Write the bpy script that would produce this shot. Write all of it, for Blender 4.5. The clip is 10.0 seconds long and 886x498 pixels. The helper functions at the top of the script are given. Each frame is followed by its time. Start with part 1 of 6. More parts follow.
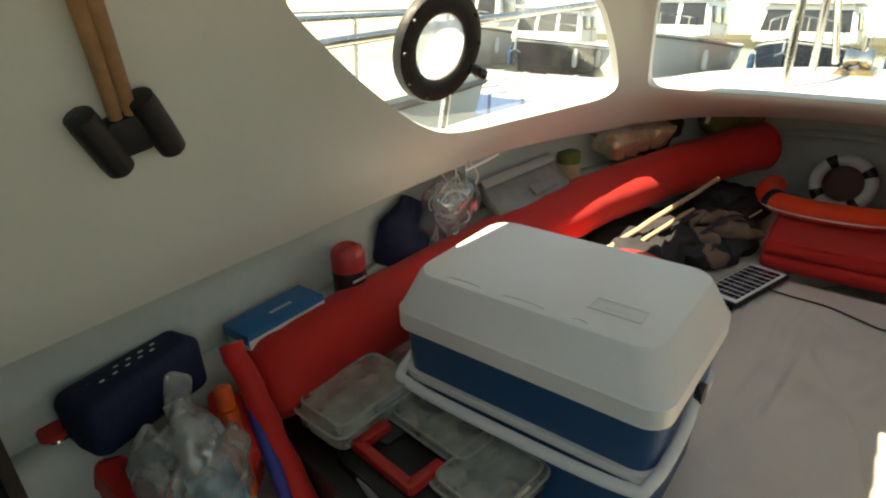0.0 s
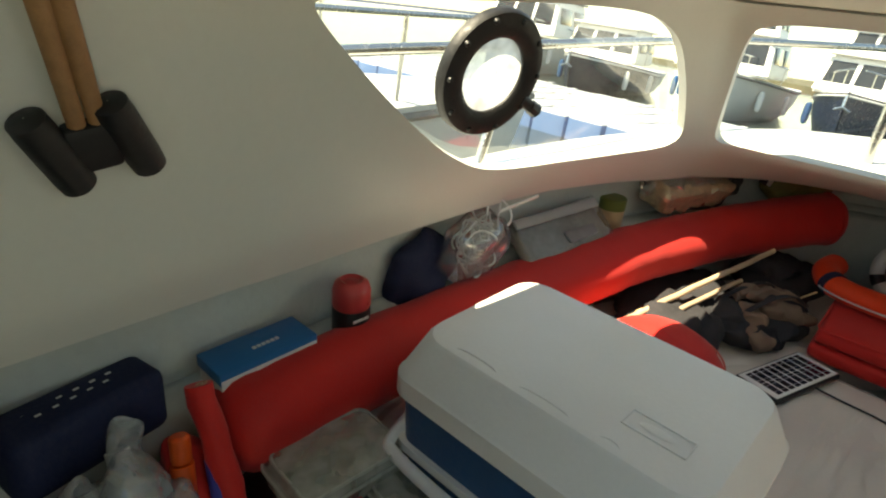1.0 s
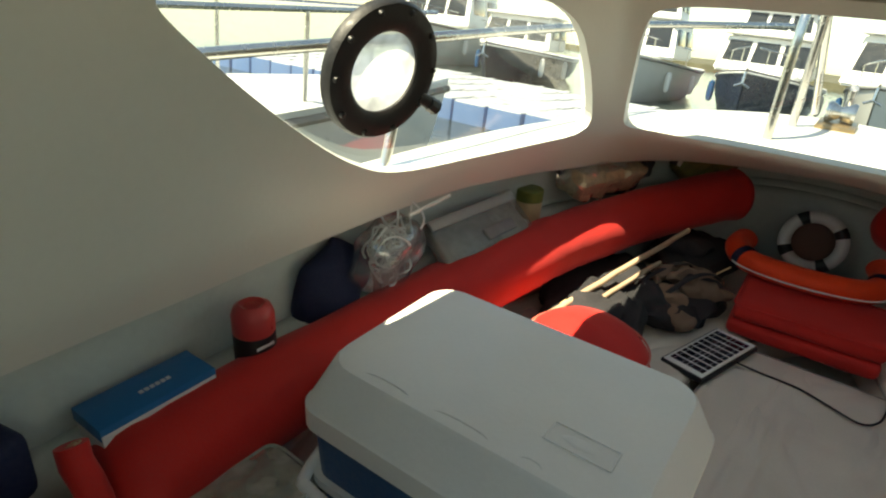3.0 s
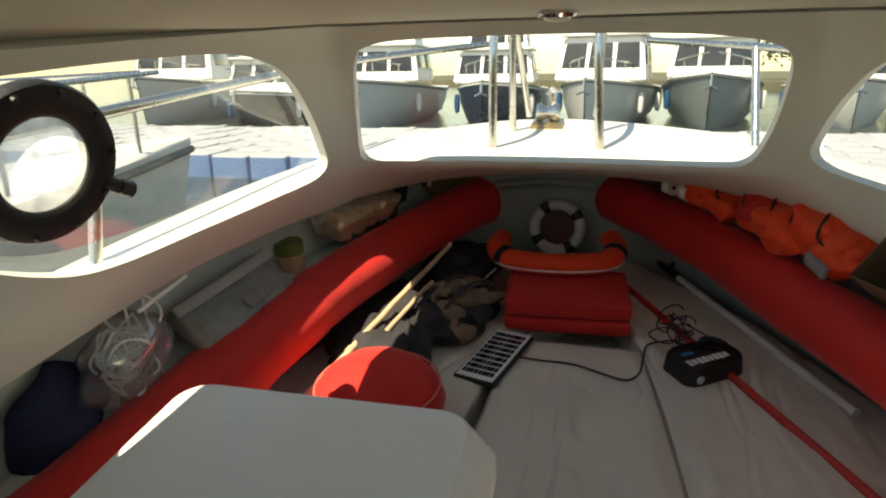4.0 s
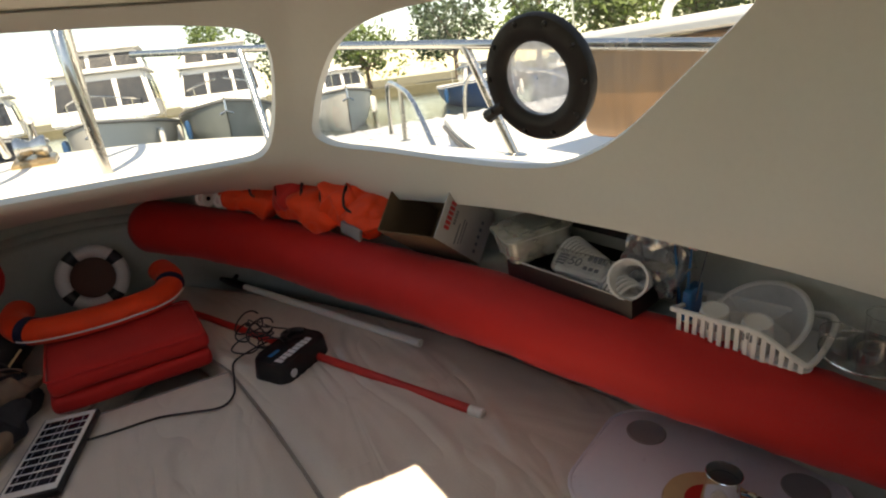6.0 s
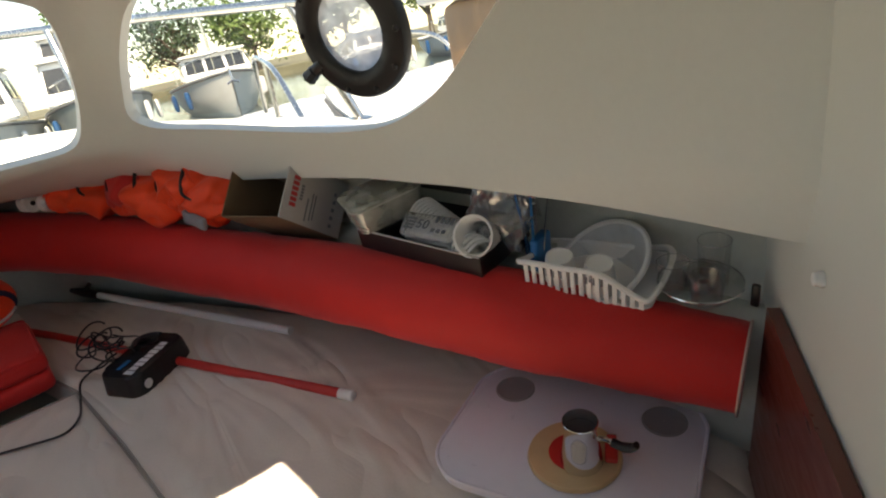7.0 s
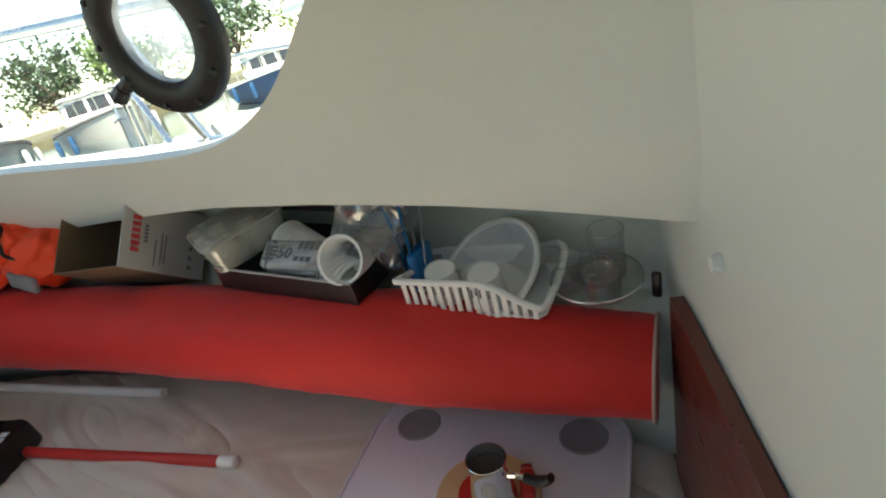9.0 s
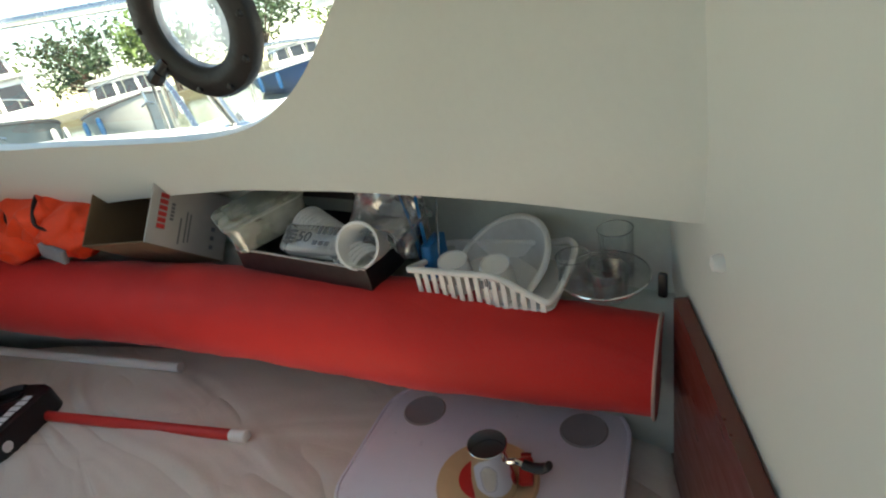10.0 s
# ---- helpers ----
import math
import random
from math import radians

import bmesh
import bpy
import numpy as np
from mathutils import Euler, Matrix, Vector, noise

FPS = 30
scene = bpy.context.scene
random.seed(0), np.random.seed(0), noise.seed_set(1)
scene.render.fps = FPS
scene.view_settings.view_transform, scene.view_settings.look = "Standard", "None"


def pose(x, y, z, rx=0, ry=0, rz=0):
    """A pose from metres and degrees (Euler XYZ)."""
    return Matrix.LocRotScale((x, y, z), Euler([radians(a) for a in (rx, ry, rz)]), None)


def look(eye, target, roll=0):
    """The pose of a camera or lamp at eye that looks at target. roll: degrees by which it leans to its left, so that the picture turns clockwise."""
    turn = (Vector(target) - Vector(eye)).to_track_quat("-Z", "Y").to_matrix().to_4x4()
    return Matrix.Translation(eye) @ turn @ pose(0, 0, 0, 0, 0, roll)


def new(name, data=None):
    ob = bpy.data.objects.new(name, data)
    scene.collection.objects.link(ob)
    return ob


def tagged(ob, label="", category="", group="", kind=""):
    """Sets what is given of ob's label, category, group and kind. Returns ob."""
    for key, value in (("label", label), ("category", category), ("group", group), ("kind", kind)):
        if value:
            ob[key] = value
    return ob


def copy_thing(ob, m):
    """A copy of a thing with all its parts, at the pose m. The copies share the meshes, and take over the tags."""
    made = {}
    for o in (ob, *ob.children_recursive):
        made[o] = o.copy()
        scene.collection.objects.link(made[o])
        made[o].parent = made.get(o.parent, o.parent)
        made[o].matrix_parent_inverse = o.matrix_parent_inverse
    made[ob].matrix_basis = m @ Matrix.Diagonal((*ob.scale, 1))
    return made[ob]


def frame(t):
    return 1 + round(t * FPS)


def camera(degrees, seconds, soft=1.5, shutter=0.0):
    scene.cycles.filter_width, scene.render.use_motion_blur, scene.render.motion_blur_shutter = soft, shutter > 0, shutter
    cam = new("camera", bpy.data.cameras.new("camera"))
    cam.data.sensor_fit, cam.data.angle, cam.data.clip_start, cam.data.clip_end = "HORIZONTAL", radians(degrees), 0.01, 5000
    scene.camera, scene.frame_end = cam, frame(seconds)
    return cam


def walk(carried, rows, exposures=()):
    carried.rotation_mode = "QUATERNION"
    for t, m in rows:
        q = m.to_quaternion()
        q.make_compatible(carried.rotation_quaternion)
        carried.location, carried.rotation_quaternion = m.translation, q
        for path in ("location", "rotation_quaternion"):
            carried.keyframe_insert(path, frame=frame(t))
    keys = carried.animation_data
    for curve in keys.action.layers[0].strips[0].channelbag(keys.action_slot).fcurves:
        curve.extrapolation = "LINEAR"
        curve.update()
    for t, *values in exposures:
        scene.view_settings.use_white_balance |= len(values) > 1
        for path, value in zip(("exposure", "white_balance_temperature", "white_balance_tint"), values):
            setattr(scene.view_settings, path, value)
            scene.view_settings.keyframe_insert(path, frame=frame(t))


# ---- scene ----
cam = camera(74.0, 10.0, soft=2.1)
PATH = [
    (0, (0.098, -0.577, 1.303), (-1.065, 0.808, 0.448), -2.3),
    (0.5, (0.007, -0.512, 1.326), (-1.219, 0.804, 0.452), 4.4),
    (1, (-0.019, -0.445, 1.325), (-1.23, 0.892, 0.462), 5.6),
    (1.5, (-0.066, -0.467, 1.309), (-1.384, 0.777, 0.463), 7.7),
    (2, (-0.058, -0.5, 1.283), (-1.416, 0.656, 0.377), 10.0),
    (2.5, (-0.056, -0.445, 1.302), (-1.323, 0.812, 0.4), 9.1),
    (2.7, (-0.044, -0.406, 1.306), (-1.22, 0.953, 0.43), 7.1),
    (3.8, (-0.002, -0.29, 1.364), (-0.626, 1.426, 0.548), -1.5),
    (4, (0.027, -0.268, 1.338), (-0.434, 1.527, 0.585), -2.1),
    (4.5, (-0.023, -0.211, 1.297), (0.024, 1.666, 0.608), -1.0),
    (5, (0.032, -0.217, 1.292), (0.429, 1.618, 0.601), -2.3),
    (5.5, (0.076, -0.205, 1.302), (0.693, 1.561, 0.594), -2.8),
    (6, (0.08, -0.209, 1.255), (0.967, 1.424, 0.515), -4.8),
    (7.3, (0.272, -0.234, 1.202), (1.384, 1.187, 0.338), -9.5),
    (7.5, (0.291, -0.234, 1.196), (1.44, 1.154, 0.328), -10.2),
    (8, (0.329, -0.202, 1.169), (1.629, 0.968, 0.198), -11.3),
    (8.5, (0.367, -0.197, 1.153), (1.676, 1.015, 0.249), -12.8),
    (9, (0.371, -0.195, 1.147), (1.633, 1.092, 0.281), -13.2),
    (9.5, (0.361, -0.201, 1.149), (1.598, 1.123, 0.302), -12.4),
    (10, (0.35, -0.216, 1.148), (1.578, 1.109, 0.289), -10.8),
]
EXPOSURES = [(0.0, 1.82, 9000, 3), (2.5, 1.68, 8500, -2), (4.0, 1.16, 8700, 4), (5.0, 1.36, 9300, 14), (6.0, 1.52, 9000, 14), (7.5, 1.98, 8000, 8), (8.0, 2.12, 7700, 3), (10.0, 2.32, 7500, 1)]
# the boat rides with her bow up
TRIM = Matrix.Rotation(radians(5.5), 4, "X")
walk(cam, [(t, TRIM @ look(eye, target, roll)) for t, eye, target, roll in PATH], EXPOSURES)

# ---- world and sun ----
SUN_TRAVEL = TRIM.to_3x3() @ Vector((0.27, 0.50, -1.0)).normalized()
world = bpy.data.worlds.new("sky")
scene.world = world
world.use_nodes = True
wn = world.node_tree.nodes
sky = wn.new("ShaderNodeTexSky")
sky.sky_type = "NISHITA"
sky.sun_disc = False
sky.sun_elevation = math.asin(-SUN_TRAVEL.z)
sky.sun_rotation = math.atan2(-SUN_TRAVEL.x, -SUN_TRAVEL.y)
sky.dust_density = 0.25
world.node_tree.links.new(sky.outputs[0], wn["Background"].inputs[0])
wn["Background"].inputs[1].default_value = 0.15
sun = new("sun", bpy.data.lights.new("sun", "SUN"))
sun.data.energy, sun.data.angle, sun.data.color = 5.0, radians(0.5), (1.0, 0.95, 0.87)
sun.matrix_world = look((0, 0, 10), Vector((0, 0, 10)) + SUN_TRAVEL)


# ---- materials ----
def mat(name, color, rough=0.5, metal=0.0, vary=0.12, scale=6.0, grain=60.0, bump=0.1, trans=0.0, alpha=1.0, emit=0.0, sheen=0.0, coat=0.0, depth=0.01, aniso=None, piece=0.0, folds=0.0):
    """A surface with a colour that wanders at two scales, fine relief and uneven gloss."""
    m = bpy.data.materials.new(name)
    m.use_nodes = True
    nt = m.node_tree
    b = nt.nodes["Principled BSDF"]
    co = nt.nodes.new("ShaderNodeTexCoord")
    mp = nt.nodes.new("ShaderNodeMapping")
    if aniso:
        mp.inputs["Scale"].default_value = aniso
    nt.links.new(co.outputs["Object"], mp.inputs[0])
    big, small = nt.nodes.new("ShaderNodeTexNoise"), nt.nodes.new("ShaderNodeTexNoise")
    big.inputs["Scale"].default_value, small.inputs["Scale"].default_value = scale, grain
    big.inputs["Detail"].default_value, small.inputs["Detail"].default_value = 4, 3
    for n in (big, small):
        nt.links.new(mp.outputs[0], n.inputs["Vector"])
    add = nt.nodes.new("ShaderNodeMath")
    add.operation = "MULTIPLY_ADD"
    nt.links.new(small.outputs[0], add.inputs[0])
    add.inputs[1].default_value = 0.45
    nt.links.new(big.outputs[0], add.inputs[2])
    value = add.outputs[0]
    if piece:
        info = nt.nodes.new("ShaderNodeObjectInfo")
        more = nt.nodes.new("ShaderNodeMath")
        more.operation = "MULTIPLY_ADD"
        nt.links.new(info.outputs["Random"], more.inputs[0])
        more.inputs[1].default_value = piece
        nt.links.new(value, more.inputs[2])
        value = more.outputs[0]
    ramp = nt.nodes.new("ShaderNodeMapRange")
    ramp.inputs[1].default_value, ramp.inputs[2].default_value = 0.35, 1.1 + piece
    ramp.inputs[3].default_value, ramp.inputs[4].default_value = 1 - vary, 1 + vary
    nt.links.new(value, ramp.inputs[0])
    mul = nt.nodes.new("ShaderNodeMix")
    mul.data_type, mul.blend_type = "RGBA", "MULTIPLY"
    mul.inputs[0].default_value = 1.0
    mul.inputs[6].default_value = (*color, 1)
    nt.links.new(ramp.outputs[0], mul.inputs[7])
    nt.links.new(mul.outputs[2], b.inputs["Base Color"])
    rr = nt.nodes.new("ShaderNodeMapRange")
    rr.inputs[1].default_value, rr.inputs[2].default_value = 0.3, 0.7
    rr.inputs[3].default_value, rr.inputs[4].default_value = max(rough - 0.08, 0.02), min(rough + 0.08, 1)
    nt.links.new(small.outputs[0], rr.inputs[0])
    nt.links.new(rr.outputs[0], b.inputs["Roughness"])
    b.inputs["Metallic"].default_value = metal
    b.inputs["Transmission Weight"].default_value = trans
    b.inputs["Alpha"].default_value = alpha
    b.inputs["Sheen Weight"].default_value = sheen
    b.inputs["Coat Weight"].default_value = coat
    if emit:
        b.inputs["Emission Color"].default_value = (*color, 1)
        b.inputs["Emission Strength"].default_value = emit
    if folds:
        # long soft creases
        fm, fn, fa, fp = nt.nodes.new("ShaderNodeMapping"), nt.nodes.new("ShaderNodeTexNoise"), nt.nodes.new("ShaderNodeMath"), nt.nodes.new("ShaderNodeMath")
        fm.inputs["Rotation"].default_value, fm.inputs["Scale"].default_value = (0, 0, 0.6), (1.0, 0.35, 1.0)
        nt.links.new(co.outputs["Object"], fm.inputs[0])
        nt.links.new(fm.outputs[0], fn.inputs["Vector"])
        fn.inputs["Scale"].default_value, fn.inputs["Detail"].default_value, fn.inputs["Distortion"].default_value = 5.5, 2.0, 1.0
        fa.operation, fa.inputs[1].default_value = "SUBTRACT", 0.5
        nt.links.new(fn.outputs[0], fa.inputs[0])
        fb = nt.nodes.new("ShaderNodeMath")
        fb.operation = "ABSOLUTE"
        nt.links.new(fa.outputs[0], fb.inputs[0])
        fp.operation, fp.inputs[1].default_value = "POWER", 1.0
        nt.links.new(fb.outputs[0], fp.inputs[0])
        b0 = nt.nodes.new("ShaderNodeBump")
        b0.inputs["Strength"].default_value, b0.inputs["Distance"].default_value = folds, 0.045
        nt.links.new(fp.outputs[0], b0.inputs["Height"])
    if bump:
        bp = nt.nodes.new("ShaderNodeBump")
        bp.inputs["Strength"].default_value, bp.inputs["Distance"].default_value = bump, depth
        nt.links.new(add.outputs[0], bp.inputs["Height"])
        if folds:
            nt.links.new(b0.outputs[0], bp.inputs["Normal"])
        nt.links.new(bp.outputs[0], b.inputs["Normal"])
    return m


def clear(name, tint=(0.95, 0.97, 0.97), gloss=0.12, rough=0.03, body=0.0, bodycol=(0.8, 0.82, 0.84), milky=False):
    """Thin clear sheet: mostly see-through, with a little gloss and, where milky, some body."""
    m = bpy.data.materials.new(name)
    m.use_nodes = True
    nt = m.node_tree
    nt.nodes.remove(nt.nodes["Principled BSDF"])
    out = nt.nodes["Material Output"]
    tr, gl, df = nt.nodes.new("ShaderNodeBsdfTransparent"), nt.nodes.new("ShaderNodeBsdfGlossy"), nt.nodes.new("ShaderNodeBsdfTranslucent" if milky else "ShaderNodeBsdfDiffuse")
    tr.inputs[0].default_value, df.inputs[0].default_value = (*tint, 1), (*bodycol, 1)
    gl.inputs["Roughness"].default_value = rough
    lw = nt.nodes.new("ShaderNodeLayerWeight")
    lw.inputs[0].default_value = 0.25
    k = nt.nodes.new("ShaderNodeMath")
    k.operation = "MULTIPLY_ADD"
    nt.links.new(lw.outputs["Fresnel"], k.inputs[0])
    k.inputs[1].default_value, k.inputs[2].default_value = gloss * 2.2, gloss * 0.3
    k.use_clamp = True
    m1, m2 = nt.nodes.new("ShaderNodeMixShader"), nt.nodes.new("ShaderNodeMixShader")
    co, ns = nt.nodes.new("ShaderNodeTexCoord"), nt.nodes.new("ShaderNodeTexNoise")
    ns.inputs["Scale"].default_value = 25
    nt.links.new(co.outputs["Object"], ns.inputs["Vector"])
    bd = nt.nodes.new("ShaderNodeMath")
    bd.operation = "MULTIPLY"
    nt.links.new(ns.outputs[0], bd.inputs[0])
    bd.inputs[1].default_value = body * 2
    bd.use_clamp = True
    nt.links.new(bd.outputs[0], m1.inputs[0])
    nt.links.new(tr.outputs[0], m1.inputs[1])
    nt.links.new(df.outputs[0], m1.inputs[2])
    nt.links.new(k.outputs[0], m2.inputs[0])
    nt.links.new(m1.outputs[0], m2.inputs[1])
    nt.links.new(gl.outputs[0], m2.inputs[2])
    nt.links.new(m2.outputs[0], out.inputs[0])
    return m


GELCOAT = mat("gelcoat", (0.665, 0.685, 0.63), 0.45, vary=0.05, scale=2.5, grain=90, bump=0.05)
LINER = mat("hull_liner", (0.56, 0.60, 0.56), 0.6, vary=0.12, scale=5, grain=70, bump=0.15)
HEADLINER = mat("headliner", (0.53, 0.51, 0.42), 0.7, vary=0.05, scale=4, grain=120, bump=0.1)
RED = mat("red_canvas", (0.60, 0.014, 0.012), 0.7, vary=0.14, scale=7, grain=260, bump=0.18, depth=0.004, sheen=0.12, folds=0.12)
RED_PVC = mat("red_plastic", (0.55, 0.03, 0.025), 0.4, vary=0.12, scale=9, grain=60, bump=0.08)
MAHOGANY = mat("mahogany", (0.12, 0.024, 0.015), 0.35, vary=0.16, scale=3, grain=16, bump=0.015, aniso=(1, 1, 5), coat=0.25)
VINYL = mat("beige_vinyl", (0.70, 0.635, 0.57), 0.42, vary=0.09, scale=6, grain=180, bump=0.14, depth=0.006, folds=1.0)
PIPING = mat("grey_piping", (0.33, 0.29, 0.26), 0.6)
WHITE = mat("white_plastic", (0.82, 0.82, 0.80), 0.38, vary=0.05, scale=7, grain=140, bump=0.08)
WHITE_PAINT = mat("white_paint", (0.78, 0.78, 0.76), 0.4, vary=0.07, scale=3, grain=40, bump=0.05)
BLUE = mat("blue_plastic", (0.011, 0.075, 0.20), 0.4, vary=0.15, scale=8, grain=120, bump=0.06)
BLUE_CARD = mat("blue_card", (0.008, 0.16, 0.42), 0.4, vary=0.08)
NAVY = mat("navy_fabric", (0.010, 0.016, 0.055), 0.8, vary=0.25, scale=10, grain=150, bump=0.2)
BLACK = mat("black_plastic", (0.012, 0.012, 0.013), 0.4, vary=0.2, bump=0.08)
RUBBER = mat("black_rubber", (0.009, 0.009, 0.010), 0.5, vary=0.25, scale=14, grain=90, bump=0.15)
STEEL = mat("stainless", (0.62, 0.61, 0.58), 0.22, metal=1.0, vary=0.1, scale=12, bump=0.03)
CHROME = mat("chrome", (0.75, 0.75, 0.75), 0.1, metal=1.0, vary=0.05, bump=0.02)
PINE = mat("pine", (0.32, 0.17, 0.075), 0.5, vary=0.25, scale=6, grain=40, bump=0.1, aniso=(8, 8, 1))
STICK = mat("stick_wood", (0.44, 0.32, 0.22), 0.55, vary=0.25, scale=9, grain=60, bump=0.15)
ORANGE = mat("orange_fabric", (0.90, 0.062, 0.012), 0.65, vary=0.15, scale=12, grain=160, bump=0.2, sheen=0.1)
ORANGE_PVC = mat("orange_plastic", (0.80, 0.10, 0.015), 0.45, vary=0.12, scale=9, bump=0.1)
CARD = mat("cardboard", (0.16, 0.10, 0.055), 0.85, vary=0.12, scale=8, grain=80, bump=0.1)
CARD_PRINT = mat("printed_card", (0.44, 0.44, 0.43), 0.6, vary=0.1, scale=10)
CANVAS_BAG = mat("camouflage_cloth", (0.19, 0.13, 0.095), 0.9, vary=0.18, scale=18, grain=120, bump=0.3)
DARK_CLOTH = mat("dark_cloth", (0.025, 0.024, 0.028), 0.9, vary=0.4, scale=12, grain=120, bump=0.3)
SMOKE = clear("clear_plastic", (0.95, 0.96, 0.95), 0.22, 0.12, body=0.20, bodycol=(0.70, 0.70, 0.64))
BAG = clear("thin_bag", (0.93, 0.95, 0.96), 0.45, 0.12, body=0.16, bodycol=(0.75, 0.8, 0.84))
TACKLE = clear("tackle_plastic", (0.9, 0.92, 0.88), 0.3, 0.12, body=0.36, bodycol=(0.72, 0.74, 0.66))
CARRIER = clear("carrier_film", (0.93, 0.95, 0.96), 0.4, 0.2, body=0.30, bodycol=(0.62, 0.68, 0.70))
CLEARFILM = clear("clear_film", (0.95, 0.96, 0.96), 0.14, 0.2, body=0.05, bodycol=(0.75, 0.74, 0.70))
GLASS = clear("tumbler_glass", (0.985, 0.99, 0.985), 0.12, 0.03, body=0.03)
PORT_PANE = clear("port_lens", (0.97, 0.98, 0.98), 0.08, 0.08, body=0.55, bodycol=(0.88, 0.89, 0.89), milky=True)
PANE = clear("window_pane", (0.63, 0.635, 0.61), 0.05, 0.06, body=0.03, bodycol=(0.8, 0.76, 0.62), milky=True)
GLUE = mat("clear_cord", (0.80, 0.83, 0.83), 0.3, vary=0.1)
GREEN = mat("green_lid", (0.16, 0.19, 0.04), 0.5)
FOIL = mat("gold_foil", (0.70, 0.58, 0.40), 0.18, metal=0.6, vary=0.3, scale=30, bump=0.3)
LILAC = mat("lilac_plastic", (0.72, 0.71, 0.80), 0.35, vary=0.04, scale=4, bump=0.03)
GREYPLUG = mat("grey_plastic", (0.28, 0.27, 0.28), 0.5)
CREAM = mat("bamboo", (0.62, 0.44, 0.25), 0.5, vary=0.15, scale=6, grain=40)
CELL = mat("solar_cell", (0.010, 0.016, 0.035), 0.15, vary=0.3, scale=30, bump=0.0, coat=0.6)
SILVER = mat("silver_line", (0.6, 0.62, 0.65), 0.35, metal=0.4)
AQUA = mat("aqua_print", (0.16, 0.42, 0.50), 0.5)
INK = mat("red_ink", (0.55, 0.05, 0.05), 0.5)
GREYINK = mat("grey_ink", (0.16, 0.17, 0.19), 0.6)
PALEINK = mat("pale_ink", (0.72, 0.74, 0.76), 0.6)
LAMP_GLASS = mat("lamp_diffuser", (0.75, 0.73, 0.66), 0.35, bump=0.02)
PADDED = mat("grey_cloth", (0.25, 0.24, 0.25), 0.85, vary=0.2, scale=12, bump=0.2)


# ---- mesh helpers ----
def finish(name, bm, material, smooth=40, kind=""):
    bmesh.ops.recalc_face_normals(bm, faces=bm.faces)
    me = bpy.data.meshes.new(name)
    bm.to_mesh(me)
    bm.free()
    me.materials.append(material)
    if smooth:
        me.polygons.foreach_set("use_smooth", [True] * len(me.polygons))
        me.set_sharp_from_angle(angle=radians(smooth))
    ob = new(name, me)
    return ob


def part(name, bm, material, parent, label="", smooth=40):
    ob = finish(name, bm, material, smooth)
    ob.parent = parent
    if label:
        ob["label"] = label
    return ob


def thing(name, m, label, category, group="", kind=""):
    ob = new(name)
    ob.matrix_world = m
    ob.empty_display_size = 0.05
    return tagged(ob, label, category, group, kind)


def box(bm, c, s, bevel=0.0, m=None, seg=2):
    r = bmesh.ops.create_cube(bm, size=1.0, matrix=(m or Matrix()) @ Matrix.LocRotScale(c, None, s))
    if bevel:
        edges = list({e for v in r["verts"] for e in v.link_edges})
        bmesh.ops.bevel(bm, geom=edges, offset=bevel, segments=seg, affect="EDGES", profile=0.5)
    return bm


def frames_along(pts):
    pts = [Vector(p) for p in pts]
    out, up = [], Vector((0, 0, 1))
    for i, p in enumerate(pts):
        d = (pts[min(i + 1, len(pts) - 1)] - pts[max(i - 1, 0)]).normalized()
        side = d.cross(up)
        side = side.normalized() if side.length > 1e-3 else Vector((1, 0, 0))
        up = side.cross(d).normalized()
        out.append((p, side, up))
    return out


def tube(bm, pts, r, seg=10, cap=True, flat=1.0):
    """A swept tube; r is one radius or one for each point."""
    rs = r if isinstance(r, (list, tuple)) else [r] * len(pts)
    rings = []
    for (p, a, b), q in zip(frames_along(pts), rs):
        rings.append([bm.verts.new(p + q * (math.cos(t) * a + flat * math.sin(t) * b)) for t in (2 * math.pi * k / seg for k in range(seg))])
    for u, v in zip(rings, rings[1:]):
        for k in range(seg):
            bm.faces.new((u[k], u[(k + 1) % seg], v[(k + 1) % seg], v[k]))
    if cap:
        bm.faces.new(rings[0])
        bm.faces.new(rings[-1][::-1])
    return bm


def lathe(bm, prof, seg=24, m=None):
    """Turns a profile of (radius, height) about z."""
    m = m or Matrix()
    rings = []
    for r, z in prof:
        rings.append([bm.verts.new(m @ Vector((max(r, 1e-4) * math.cos(t), max(r, 1e-4) * math.sin(t), z))) for t in (2 * math.pi * k / seg for k in range(seg))])
    for u, v in zip(rings, rings[1:]):
        for k in range(seg):
            bm.faces.new((u[k], u[(k + 1) % seg], v[(k + 1) % seg], v[k]))
    return bm


def prism(bm, poly, z0, z1, m=None, taper=1.0, bevel=0.0):
    """A polygon of (x, y) raised from z0 to z1; taper scales the top."""
    m = m or Matrix()
    cx, cy = sum(p[0] for p in poly) / len(poly), sum(p[1] for p in poly) / len(poly)
    lo = [bm.verts.new(m @ Vector((x, y, z0))) for x, y in poly]
    hi = [bm.verts.new(m @ Vector((cx + (x - cx) * taper, cy + (y - cy) * taper, z1))) for x, y in poly]
    n = len(poly)
    for k in range(n):
        bm.faces.new((lo[k], lo[(k + 1) % n], hi[(k + 1) % n], hi[k]))
    bm.faces.new(lo[::-1])
    top = bm.faces.new(hi)
    if bevel:
        bmesh.ops.bevel(bm, geom=list(top.edges), offset=bevel, segments=2, affect="EDGES", profile=0.5)
    return bm


